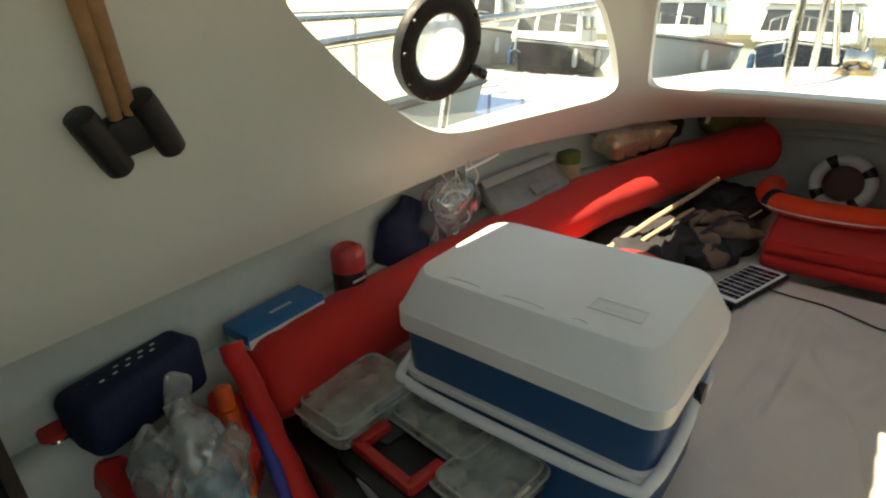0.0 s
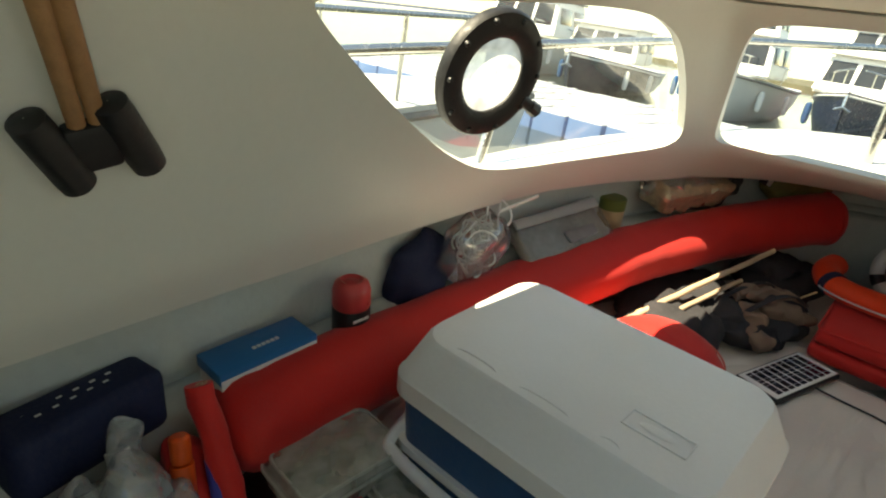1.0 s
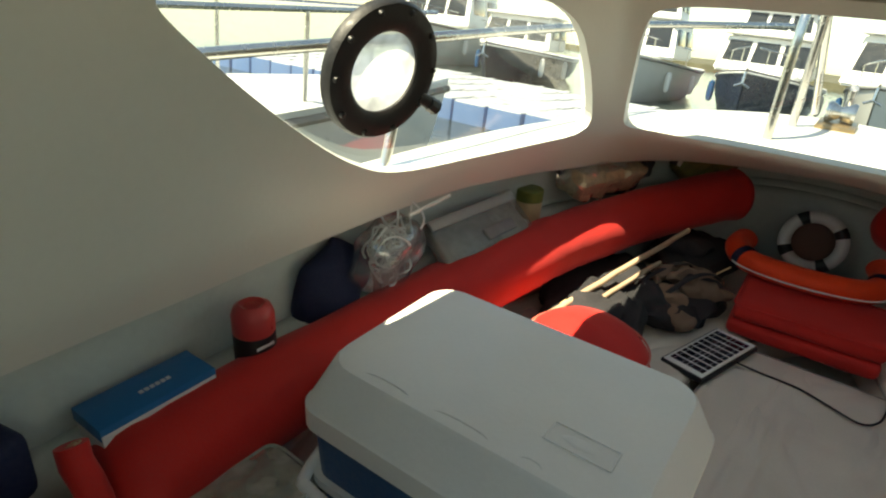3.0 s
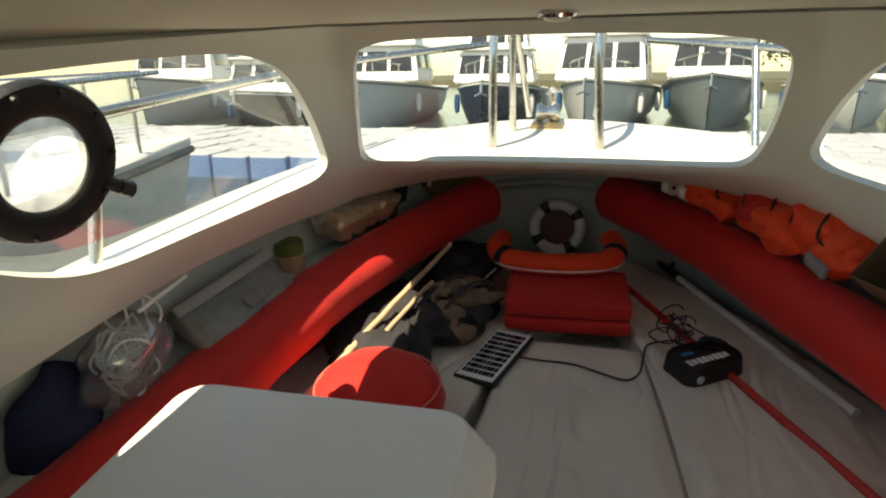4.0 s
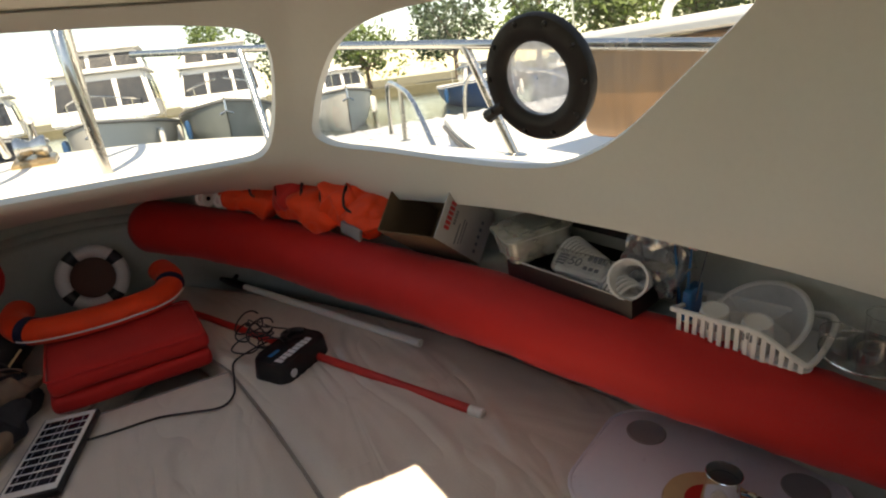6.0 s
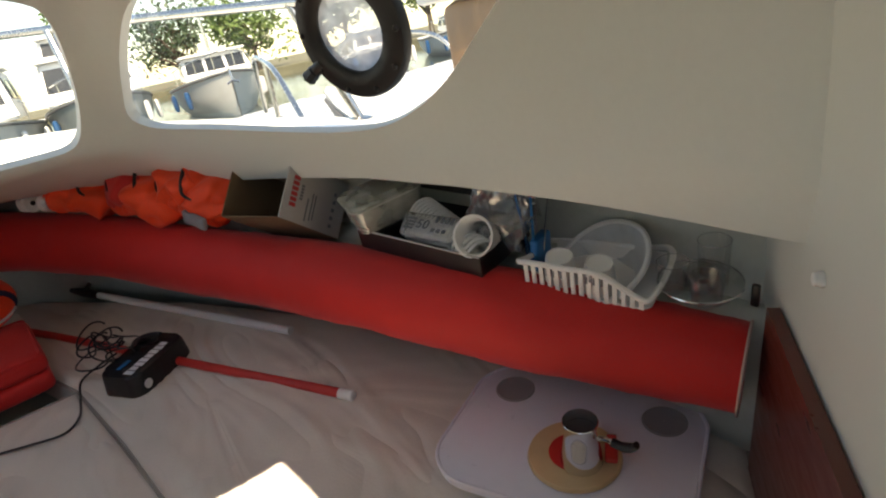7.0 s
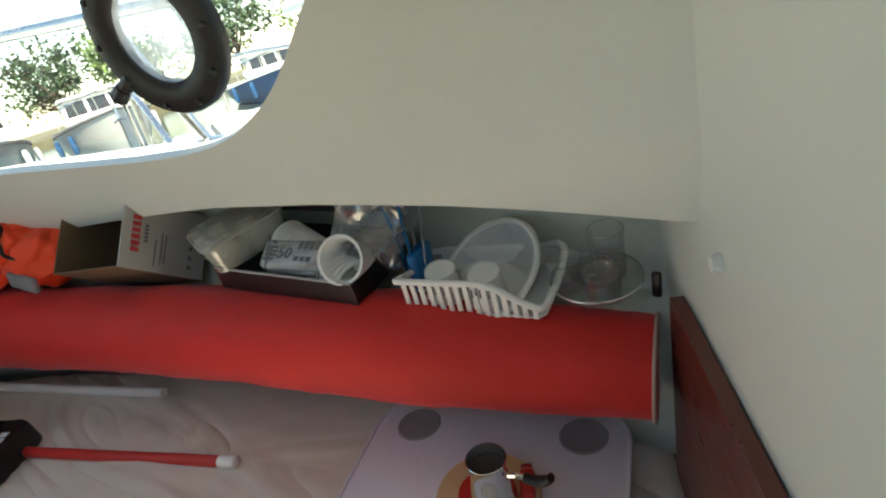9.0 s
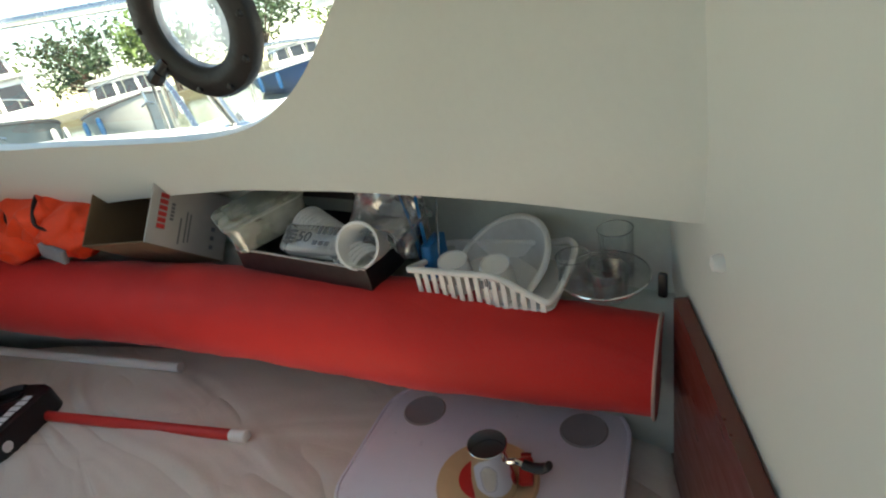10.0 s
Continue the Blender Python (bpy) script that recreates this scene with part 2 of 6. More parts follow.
def rrect(w, h, r, seg=5):
    pts = []
    for cx, cy, a0 in ((w / 2 - r, h / 2 - r, 0), (-w / 2 + r, h / 2 - r, 90), (-w / 2 + r, -h / 2 + r, 180), (w / 2 - r, -h / 2 + r, 270)):
        for k in range(seg + 1):
            a = radians(a0 + 90 * k / seg)
            pts.append((cx + r * math.cos(a), cy + r * math.sin(a)))
    return pts


def spline(pts, n):
    """Catmull-Rom through the points, n steps a span."""
    v = [Vector(p) for p in pts]
    out = []
    for i in range(len(v) - 1):
        a, b, c, d = v[max(i - 1, 0)], v[i], v[i + 1], v[min(i + 2, len(v) - 1)]
        for k in range(n):
            t = k / n
            out.append(0.5 * (2 * b + (c - a) * t + (2 * a - 5 * b + 4 * c - d) * t * t + (3 * b - a - 3 * c + d) * t ** 3))
    return out + [v[-1]]


def crumple(bm, amount, size, seed=0.0):
    for v in bm.verts:
        v.co += amount * noise.noise_vector(v.co / size + Vector((seed, 3.1 * seed, 1.7)))
    return bm


def blob(bm, c, s, sub=3, amount=0.0, size=0.05, seed=0.0, m=None):
    b2 = bmesh.new()
    bmesh.ops.create_icosphere(b2, subdivisions=sub, radius=1.0)
    for v in b2.verts:
        v.co = Vector((v.co.x * s[0], v.co.y * s[1], v.co.z * s[2]))
        v.co += amount * noise.noise_vector(v.co / size + Vector((seed, seed * 2, 0.3)))
        v.co = (m or Matrix()) @ v.co + Vector(c)
    me = bpy.data.meshes.new("tmp")
    b2.to_mesh(me)
    b2.free()
    bm.from_mesh(me)
    bpy.data.meshes.remove(me)
    return bm


def bars(parent, rows, material, m, name="print_bar", t=0.0012):
    """Small raised bars in the plane of m, each (x, y, width, height)."""
    bm = bmesh.new()
    for x, y, w, h in rows:
        box(bm, (x, y, 0), (w, h, t), m=m)
    return part(name, bm, material, parent, smooth=0)


def text(parent, words, size, material, m, name="lettering"):
    cu = bpy.data.curves.new(name, "FONT")
    cu.body, cu.size, cu.extrude, cu.align_x, cu.align_y = words, size, 0.0006, "CENTER", "CENTER"
    tmp = bpy.data.objects.new("tmp", cu)
    me = bpy.data.meshes.new_from_object(tmp)
    bpy.data.objects.remove(tmp)
    me.name = name
    me.transform(m)
    me.materials.clear()
    me.materials.append(material)
    ob = new(name, me)
    ob.parent = parent
    return ob


# ---- cabin shell ----
EDGE = [(.93, -.10), (.908, -.02), (.88, .25), (.815, .55), (.748, .86), (.66, 1.12), (.53, 1.38), (.28, 1.58), (-.08, 1.645), (-.40, 1.56), (-.60, 1.36), (-.71, 1.06), (-.745, .75), (-.755, .5), (-.755, .2), (-.742, -.16), (-.73, -.6)]
SILL = [(.90, -.10), (.885, -.03), (.872, .25), (.82, .55), (.705, .86), (.575, 1.13), (.44, 1.245), (.22, 1.27), (-.08, 1.275), (-.36, 1.265), (-.545, 1.225), (-.635, 1.06), (-.69, .75), (-.715, .5), (-.72, .2), (-.71, -.16), (-.70, -.6)]
HEAD = [(.88, -.10), (.875, -.03), (.855, .25), (.79, .53), (.64, .80), (.50, .99), (.42, 1.07), (.22, 1.10), (-.08, 1.105), (-.38, 1.10), (-.53, 1.05), (-.58, .93), (-.605, .72), (-.62, .48), (-.625, .2), (-.64, -.16), (-.64, -.6)]
HULL = [(1.10, -.14), (1.085, -.05), (1.035, .27), (.970, .58), (.89, .9), (.785, 1.18), (.64, 1.5), (.40, 1.83), (-.08, 2.05), (-.44, 1.88), (-.67, 1.5), (-.785, 1.12), (-.83, .78), (-.845, .5), (-.85, .2), (-.845, -.16), (-.83, -.6)]
Z_EDGE, Z_SILL, Z_HEAD, Z_ROOF, Z_BED, Z_SHELF = 0.85, 0.962, 1.30, 1.34, 0.455, 0.68
STEPS = 6
e_c, s_c, h_c, o_c = ([Vector((p.x, p.y, 0)) for p in spline([(*q, 0) for q in some], STEPS)] for some in (EDGE, SILL, HEAD, HULL))
N = len(e_c)


def z_edge(i):
    """The lower lip of the cabin side sinks a little towards the bow."""
    y = e_c[int(min(max(i, 0), N - 1))].y
    return Z_EDGE + 0.032 - 0.034 * min(max((y + .1) / 1.2, 0), 1) + 0.028 * min(max((1.2 - y) / .5, 0), 1) - 0.016 * min(max((.5 - y) / .5, 0), 1)


def toward(a, b, t):
    return a + (b - a) * t


def at_z(c, z):
    return Vector((c.x, c.y, z))


def shell_point(u, z):
    """A point of the cabin side at curve place u and height z."""
    i = min(int(u), N - 2)
    f = u - i
    e, s, h = (toward(c[i], c[i + 1], f) for c in (e_c, s_c, h_c))
    if z < Z_SILL:
        k = (z - z_edge(i)) / (Z_SILL - z_edge(i))
        return at_z(toward(e, s, k), z)
    return at_z(toward(s, h, (z - Z_SILL) / (Z_HEAD - Z_SILL)), z)


def loft(name, rows, material, thickness=0.0, outward=1.0):
    """A sheet through rows of points, thickened by the normals."""
    bm = bmesh.new()
    grid = [[bm.verts.new(p) for p in row] for row in rows]
    for a, b in zip(grid, grid[1:]):
        for k in range(len(a) - 1):
            bm.faces.new((a[k], a[k + 1], b[k + 1], b[k]))
    bmesh.ops.recalc_face_normals(bm, faces=bm.faces)
    ob = finish(name, bm, material, 60)
    if thickness:
        mod = ob.modifiers.new("thick", "SOLIDIFY")
        mod.thickness, mod.offset = thickness, outward
    return ob


def baked(ob):
    """Replaces the mesh by its state with the modifiers applied."""
    dg = bpy.context.evaluated_depsgraph_get()
    me = bpy.data.meshes.new_from_object(ob.evaluated_get(dg))
    ob.modifiers.clear()
    ob.data = me
    return ob


def chaikin(pts, times=2):
    for _ in range(times):
        out = []
        for a, b in zip(pts, pts[1:] + pts[:1]):
            out += [a * 0.78 + b * 0.22, a * 0.22 + b * 0.78]
        pts = out
    return pts


def on_side(y, z, side):
    """The cabin-side point with that y and z; side +1 starboard, -1 port."""
    us = np.linspace(0, 7.0 * STEPS, 300) if side > 0 else np.linspace(9.6 * STEPS, N - 1.01, 300)
    best = min(us, key=lambda u: abs(shell_point(u, z).y - y))
    return shell_point(best, z)


def on_front(x, z):
    us = np.linspace(5.5 * STEPS, 10.5 * STEPS, 300)
    best = min(us, key=lambda u: abs(shell_point(u, z).x - x))
    return shell_point(best, z)


WIN_S = [on_side(y, z, 1) for y, z in ((1.19, .985), (1.09, 1.13), (.98, 1.24), (.83, 1.283), (.50, 1.288), (.285, 1.272), (.30, 1.238), (.379, 1.159), (.505, 1.040), (.61, .982), (.73, .968), (.92, .975))]
WIN_P = [on_side(y, z, -1) for y, z in ((1.09, .958), (1.00, 1.11), (.88, 1.235), (.72, 1.288), (.35, 1.296), (-.03, 1.290), (-.03, 1.27), (.10, 1.16), (.25, 1.052), (.37, .996), (.50, .976), (.75, .966))]
WIN_F = [on_front(x, z) for x, z in ((-.56, .972), (-.55, 1.06), (-.515, 1.26), (-.47, 1.282), (-.30, 1.291), (-.06, 1.294), (.20, 1.288), (.36, 1.272), (.42, 1.24), (.425, 1.08), (.40, .975), (.30, .970), (-.10, .972), (-.45, .968))]

rows = [
    [at_z(toward(o_c[i], e_c[i], 0.2), z_edge(i) + 0.012) for i in range(N)],
    [at_z(toward(o_c[i], e_c[i], 0.85), z_edge(i)) for i in range(N)],
    [at_z(e_c[i], z_edge(i)) for i in range(N)],
    [at_z(toward(e_c[i], s_c[i], 0.10), z_edge(i) + 0.012) for i in range(N)],
]
rows += [[shell_point(i if i < N - 1 else N - 1.0001, z) for i in range(N)] for z in (0.925, 0.94, 0.955, 0.97, 1.03, 1.10, 1.18, 1.285)]
rows += [[at_z(toward(h_c[i], Vector((0, 0.4, 0)), 0.03), 1.325) for i in range(N)]]
shell = loft("wall_cabin_side", rows, GELCOAT, 0.022, -1.0)
shell = baked(shell)


def cut_window(pts, reach=0.16):
    pts = chaikin(pts, 3)
    n = Vector((0, 0, 0))
    for a, b in zip(pts, pts[1:] + pts[:1]):
        n += a.cross(b)
    n.normalize()
    bm = bmesh.new()
    lo, hi = [bm.verts.new(p - reach * n) for p in pts], [bm.verts.new(p + reach * n) for p in pts]
    k = len(pts)
    for i in range(k):
        bm.faces.new((lo[i], lo[(i + 1) % k], hi[(i + 1) % k], hi[i]))
    bm.faces.new(lo[::-1])
    bm.faces.new(hi)
    tool = finish("cutter", bm, GELCOAT, 0)
    mod = shell.modifiers.new("cut", "BOOLEAN")
    mod.object, mod.operation, mod.solver = tool, "DIFFERENCE", "EXACT"
    bpy.context.view_layer.update()
    baked(shell)
    bpy.data.objects.remove(tool)
    return pts, n


holes = [cut_window(p) for p in (WIN_S, WIN_P, WIN_F)]
shell.data.polygons.foreach_set("use_smooth", [True] * len(shell.data.polygons))
shell.data.set_sharp_from_angle(angle=radians(40))
tagged(shell, "off-white moulded cabin side with three rounded window openings", "cabin side", kind="structure")

# window panes and frames
for (pts, n), nm, lab in zip(holes, ("window_1", "window_2", "window_3"), ("slanted clear side window with round port", "slanted clear side window with round port, other side", "wide dusty front window of the cabin")):
    if n.dot(sum(pts, Vector()) / len(pts) - Vector((0, .4, 1.1))) < 0:
        n = -n
    bm = bmesh.new()
    ctr = sum(pts, Vector()) / len(pts)
    out = [ctr + (p - ctr) * 1.02 + n * 0.016 for p in pts]
    vs = [bm.verts.new(p) for p in out]
    vs2 = [bm.verts.new(p + n * 0.004) for p in out]
    cv, cv2 = bm.verts.new(ctr + n * 0.016), bm.verts.new(ctr + n * 0.020)
    k = len(vs)
    for i in range(k):
        bm.faces.new((vs[i], vs[(i + 1) % k], cv))
    pane = finish(nm, bm, PANE, 0)
    pane.visible_shadow = False
    tagged(pane, lab, "window", kind="structure")

# ceiling
bm = bmesh.new()
rim = [at_z(toward(h_c[i], Vector((0, 0.4, 0)), 0.01), 1.315) for i in range(N)] + [Vector((-.63, -.80, 1.38)), Vector((.12, -.82, 1.40)), Vector((.88, -.80, 1.38))]
# the ceiling runs in to the edge of the open sliding hatch
HATCH, HX, HY = Vector((.035, -.20, 0)), .13, .325
levels = [[] for _ in range(7)]
for p in rim:
    d = at_z(p - HATCH, 0)
    inner = HATCH + d * min(HX / max(abs(d.x), 1e-6), HY / max(abs(d.y), 1e-6))
    for lv, k in zip(levels, (0, 0.08, 0.18, 0.35, 0.6, 0.85, 1.0)):
        q = toward(at_z(p, 0), inner, k)
        rise = 0.13 * min(max((.72 - q.y) / .7, 0), 1) * min(k * 2.4, 1)
        lv.append(at_z(q, p.z * (1 - k) + 1.315 * k + (Z_ROOF - 1.315) * math.sin(min(k * 1.8, 1) * math.pi / 2) + rise))
grid = [[bm.verts.new(p) for p in lv] for lv in levels]
for a, b in zip(grid, grid[1:]):
    for k in range(len(a)):
        nxt = (k + 1) % len(a)
        bm.faces.new((a[k], a[nxt], b[nxt], b[k]))
ceiling = finish("ceiling", bm, HEADLINER, 60)
ceiling.modifiers.new("thick", "SOLIDIFY").thickness = 0.03
ceiling.modifiers["thick"].offset = 1.0 if ceiling.data.polygons[0].normal.z > 0 else -1.0
baked(ceiling)
tagged(ceiling, "low cream moulded cabin ceiling", "ceiling", kind="structure")

# hull liner with the side shelf
liner = loft("wall_hull", [
    [at_z(toward(o_c[i], e_c[i], -0.05), 0.90) for i in range(N)],
    [at_z(o_c[i], z_edge(i) - 0.02) for i in range(N)],
    [at_z(o_c[i], Z_SHELF + 0.02) for i in range(N)],
    [at_z(toward(o_c[i], e_c[i], 0.12), Z_SHELF) for i in range(N)],
], LINER, 0.02, -1.0)
tagged(baked(liner), "grey-green hull side behind the shelf", "hull side", kind="structure")


def inward(i, d, z):
    t = (o_c[min(i + 1, N - 1)] - o_c[max(i - 1, 0)]).normalized()
    nrm = Vector((-t.y, t.x, 0))
    if nrm.dot(Vector((0, 0.5, 0)) - o_c[i]) < 0:
        nrm = -nrm
    return at_z(o_c[i] + nrm * d, z)


shelf = loft("shelf_ledge", [
    [inward(i, 0.012, Z_SHELF) for i in range(N)],
    [inward(i, 0.06, Z_SHELF) for i in range(N)],
    [inward(i, 0.07, Z_SHELF - 0.01) for i in range(N)],
    [inward(i, 0.075, Z_BED - 0.05) for i in range(N)],
], LINER, 0.012, 1.0)
tagged(baked(shelf), "pale side shelf running round the berth", "shelf", kind="structure")

# berth base and floor
bm = bmesh.new()
base = [inward(i, 0.10, 0) for i in range(N)]
prism(bm, [(p.x, p.y) for p in base], -0.1, Z_BED - 0.09)
tagged(finish("berth_base", bm, LINER, 0), "plywood berth base under the cushions", "berth base", kind="structure")

# bulkheads either side of the companionway
def wall_slab(name, a, b, z0, z1, th, material, label, category):
    bm = bmesh.new()
    a, b = Vector((*a, 0)), Vector((*b, 0))
    d = (b - a).normalized()
    nn = Vector((-d.y, d.x, 0)) * th
    prism(bm, [(p.x, p.y) for p in (a, b, b + nn, a + nn)], z0, z1)
    return tagged(finish(name, bm, material, 0), label, category, kind="structure")


# the starboard bulkhead leans forward above the shelf
bm = bmesh.new()
sect = [[bm.verts.new((x, y + off + b, z)) for x, y, b in ((1.16, .167, 0), (.36, -.385, 0), (.38, -.385, -.04), (1.18, .167, -.04))] for z, off in ((-.1, -.002), (.74, -.002), (.86, .004), (.92, .009), (1.08, .018), (1.46, .05))]
for lo, hi in zip(sect, sect[1:]):
    for k in range(4):
        bm.faces.new((lo[k], lo[(k + 1) % 4], hi[(k + 1) % 4], hi[k]))
bm.faces.new(sect[0][::-1])
bm.faces.new(sect[-1])
tagged(finish("wall_aft_starboard", bm, GELCOAT, 50), "off-white bulkhead beside the companionway", "bulkhead", kind="structure")
wall_slab("wall_aft_port", (-.68, -.535), (-1.0, -.535), -0.1, 1.36, 0.03, GELCOAT, "white bulkhead on the mallet side", "bulkhead")
# near-black tone puts the shade on the locker side into its colour
SHADED_WOOD = mat("shaded_wood", (.022, .012, .009), .5, vary=.4, scale=5, grain=30, aniso=(1, 1, 10))
# unseen slab, added aft only to shut light out of the cabin
wall_slab("door_1", (.40, -.76), (-1.0, -.76), -0.1, 1.33, 0.03, SHADED_WOOD, "unseen dark slab added to keep light out of the companionway", "door")
board = wall_slab("fiddle_board", (.958, .029), (.405, -.353), 0.40, 0.742, -0.016, MAHOGANY, "dark red varnished wooden board on the bulkhead", "wooden board")
board2 = wall_slab("locker_side", (-.655, -.520), (-1.0, -.530), 0.35, 1.36, -0.016, SHADED_WOOD, "wooden locker side with shade painted into its near-black colour", "wooden board")

# ---- berth cushions ----
def cushion(name, poly, z0, z1, label, seed):
    ob = thing(name, pose(0, 0, z0), label, "cushion", "berth cushions")
    cx, cy = sum(p[0] for p in poly) / len(poly), sum(p[1] for p in poly) / len(poly)
    bm = bmesh.new()
    pts = []
    for a, b in zip(poly, poly[1:] + poly[:1]):
        k = max(int((Vector(b) - Vector(a)).length / 0.02), 1)
        pts += [Vector(a).lerp(Vector(b), j / k) for j in range(k)]
    c = Vector((cx, cy))
    h = z1 - z0
    rings = [[bm.verts.new((*c.lerp(p, s), hh)) for p in pts] for s, hh in ((.985, 0), (1, .012), (1, h - .018), (.993, h - .006), (.975, h - .001), (.93, h), (.82, h + .003), (.68, h + .003), (.52, h + .003), (.36, h + .002), (.2, h + .002), (.08, h + .002))]
    n = len(pts)
    for u, v in zip(rings, rings[1:]):
        for k in range(n):
            bm.faces.new((u[k], u[(k + 1) % n], v[(k + 1) % n], v[k]))
    bm.faces.new(rings[-1])
    for r in rings[5:]:
        for v in r:
            q = v.co * 1.0
            fold = noise.noise(Vector((q.x * 9 + q.y * 3 + seed, q.y * 2.5 - q.x, seed)))
            v.co.z += 0.005 * noise.noise(q * 4 + Vector((seed, 0, 0))) + 0.027 * max(0, fold) ** 1.4 + 0.012 * max(0, noise.noise(Vector((q.x * 5 - q.y * 9, q.x * 2 + q.y * 3, seed + 7)))) ** 1.4 + 0.003 * noise.noise(q * 16)
    part("cover", bm, VINYL, ob, smooth=60)
    bm = bmesh.new()
    loop = [Vector((*c.lerp(p, 0.998), h - 0.008)) for p in pts]
    tube(bm, loop + loop[:1], 0.0035, 6, cap=False)
    part("piping", bm, PIPING, ob, "darker sewn seam")
    return ob


cushion("berth_cushion", [(-.25, .08), (.262, .08), (.256, .5), (.244, .74), (.228, .92), (.197, 1.208), (-.15, 1.212)], Z_BED - .085, Z_BED, "creased beige vinyl centre cushion of the berth", 1.0)
cushion("berth_cushion", [(.268, -.43), (1.02, .080), (.89, .55), (.75, 1.0), (.53, 1.42), (.20, 1.86), (.10, 1.92), (.10, 1.53), (.20, 1.212), (.235, .92), (.266, .5)], Z_BED - .085, Z_BED, "beige vinyl cushion along the starboard berth", 2.0)
cushion("berth_cushion", [(-.80, .30), (-.255, .62), (-.16, 1.212), (.09, 1.52), (.09, 1.92), (-.35, 1.86), (-.60, 1.4), (-.75, .9)], Z_BED - .085, Z_BED - .004, "beige vinyl cushion along the port berth", 4.0)
cushion("berth_cushion", [(-.80, -.46), (-.33, -.46), (-.26, .60), (-.80, .28)], Z_BED - .085, Z_BED - .002, "beige vinyl cushion under the cool box", 5.0)

# ---- red bolsters ----
def bolster(pts, label, cut_end):
    ob = thing("bolster", Matrix.Translation(pts[0]), label, "bolster", "red bolsters")
    mid = spline(pts, 10)
    n = len(mid)
    bm = bmesh.new()
    rs = [0.084] * n
    if cut_end:
        rs[:16] = [0.067 + 0.001 * k for k in range(16)]
    else:
        rs[0], rs[1], rs[2] = 0.045, 0.07, 0.082
    rs[-1], rs[-2], rs[-3], rs[-4] = 0.04, 0.062, 0.076, 0.084
    tube(bm, [p - Vector(pts[0]) for p in mid], rs, 32)
    for v in bm.verts:
        q = v.co
        v.co += 0.004 * noise.noise_vector(q * 7) + 0.0022 * noise.noise_vector(q * 30)
        v.co.z += 0.003 * noise.noise(Vector((q.x * 10, q.y * 45, q.z * 8)))
    part("cover", bm, RED, ob, smooth=70)
    bm = bmesh.new()
    ring = frames_along(mid)[0 if cut_end else -5]
    r = 0.0685 if cut_end else 0.086
    tube(bm, [ring[0] - Vector(pts[0]) + r * (math.cos(t) * ring[1] + math.sin(t) * ring[2]) for t in np.linspace(0, 2 * math.pi, 40)], 0.0025, 6, cap=False)
    part("zip_seam", bm, mat("zip_tape", (.52, .36, .32), .6) if cut_end else RED, ob)
    return ob


bolster([(.943, .060, .636), (.880, .24, .643), (.818, .42, .650), (.722, .74, .645), (.642, .98, .64), (.54, 1.23, .64), (.42, 1.48, .655), (.265, 1.70, .675), (.09, 1.87, .70)], "long red canvas bolster lying along the starboard shelf", True)
bolster([(-.722, -.15, .635), (-.722, .12, .635), (-.70, .52, .635), (-.668, .875, .636), (-.606, 1.19, .642), (-.505, 1.47, .655), (-.395, 1.68, .68), (-.31, 1.79, .69)], "long red canvas bolster lying along the port shelf", False)

# ---- opening ports in the side windows ----
def port_light(c, n, up, label):
    z = Vector(n).normalized()
    x = Vector(up).cross(z).normalized()
    y = z.cross(x)
    m = Matrix((x, y, z)).transposed().to_4x4()
    m.translation = Vector(c)
    ob = thing("porthole", m, label, "porthole", "round opening ports")
    R = 0.110 if n[0] < 0 else 0.106
    bm = bmesh.new()
    lathe(bm, [(R * .585, -.008), (R * .585, .008), (R * .64, .014), (R * .82, .016), (R * .96, .012), (R, .005), (R, -.006), (R * .9, -.009), (R * .585, -.008)], 48)
    part("ring", bm, RUBBER, ob)
    bm = bmesh.new()
    lathe(bm, [(R * .61, -.004), (R * .61, .004), (.001, .004)], 40)
    g = part("glass_disc", bm, PORT_PANE, ob, "clear round pane")
    g.visible_shadow = False
    for k in range(10):
        a = 2 * math.pi * k / 10
        bm = bmesh.new()
        lathe(bm, [(.0001, .019), (.004, .018), (.0055, .014), (.0055, .010)], 10, Matrix.Translation((R * .88 * math.cos(a), R * .88 * math.sin(a), 0)))
        part("screw", bm, BLACK, ob)
    return ob


def lever(ob, ang, k=1.0):
    bm = bmesh.new()
    d = Vector((math.cos(ang), math.sin(ang), 0)) * k
    tube(bm, [d * .087 + Vector((0, 0, .008)), d * .108 + Vector((0, 0, .012))], .011, 10)
    e = d * .118 + Vector((0, 0, .014))
    lathe(bm, [(.0005, -.012), (.011, -.011), (.013, -.004), (.012, .006), (.014, .011), (.008, .014), (.0005, .015)], 8, Matrix.Translation(e) @ Matrix.Rotation(ang, 4, "Z") @ Matrix.Rotation(math.pi / 2, 4, "Y"))
    part("latch_knob", bm, BLACK, ob, "black star-shaped latch knob")


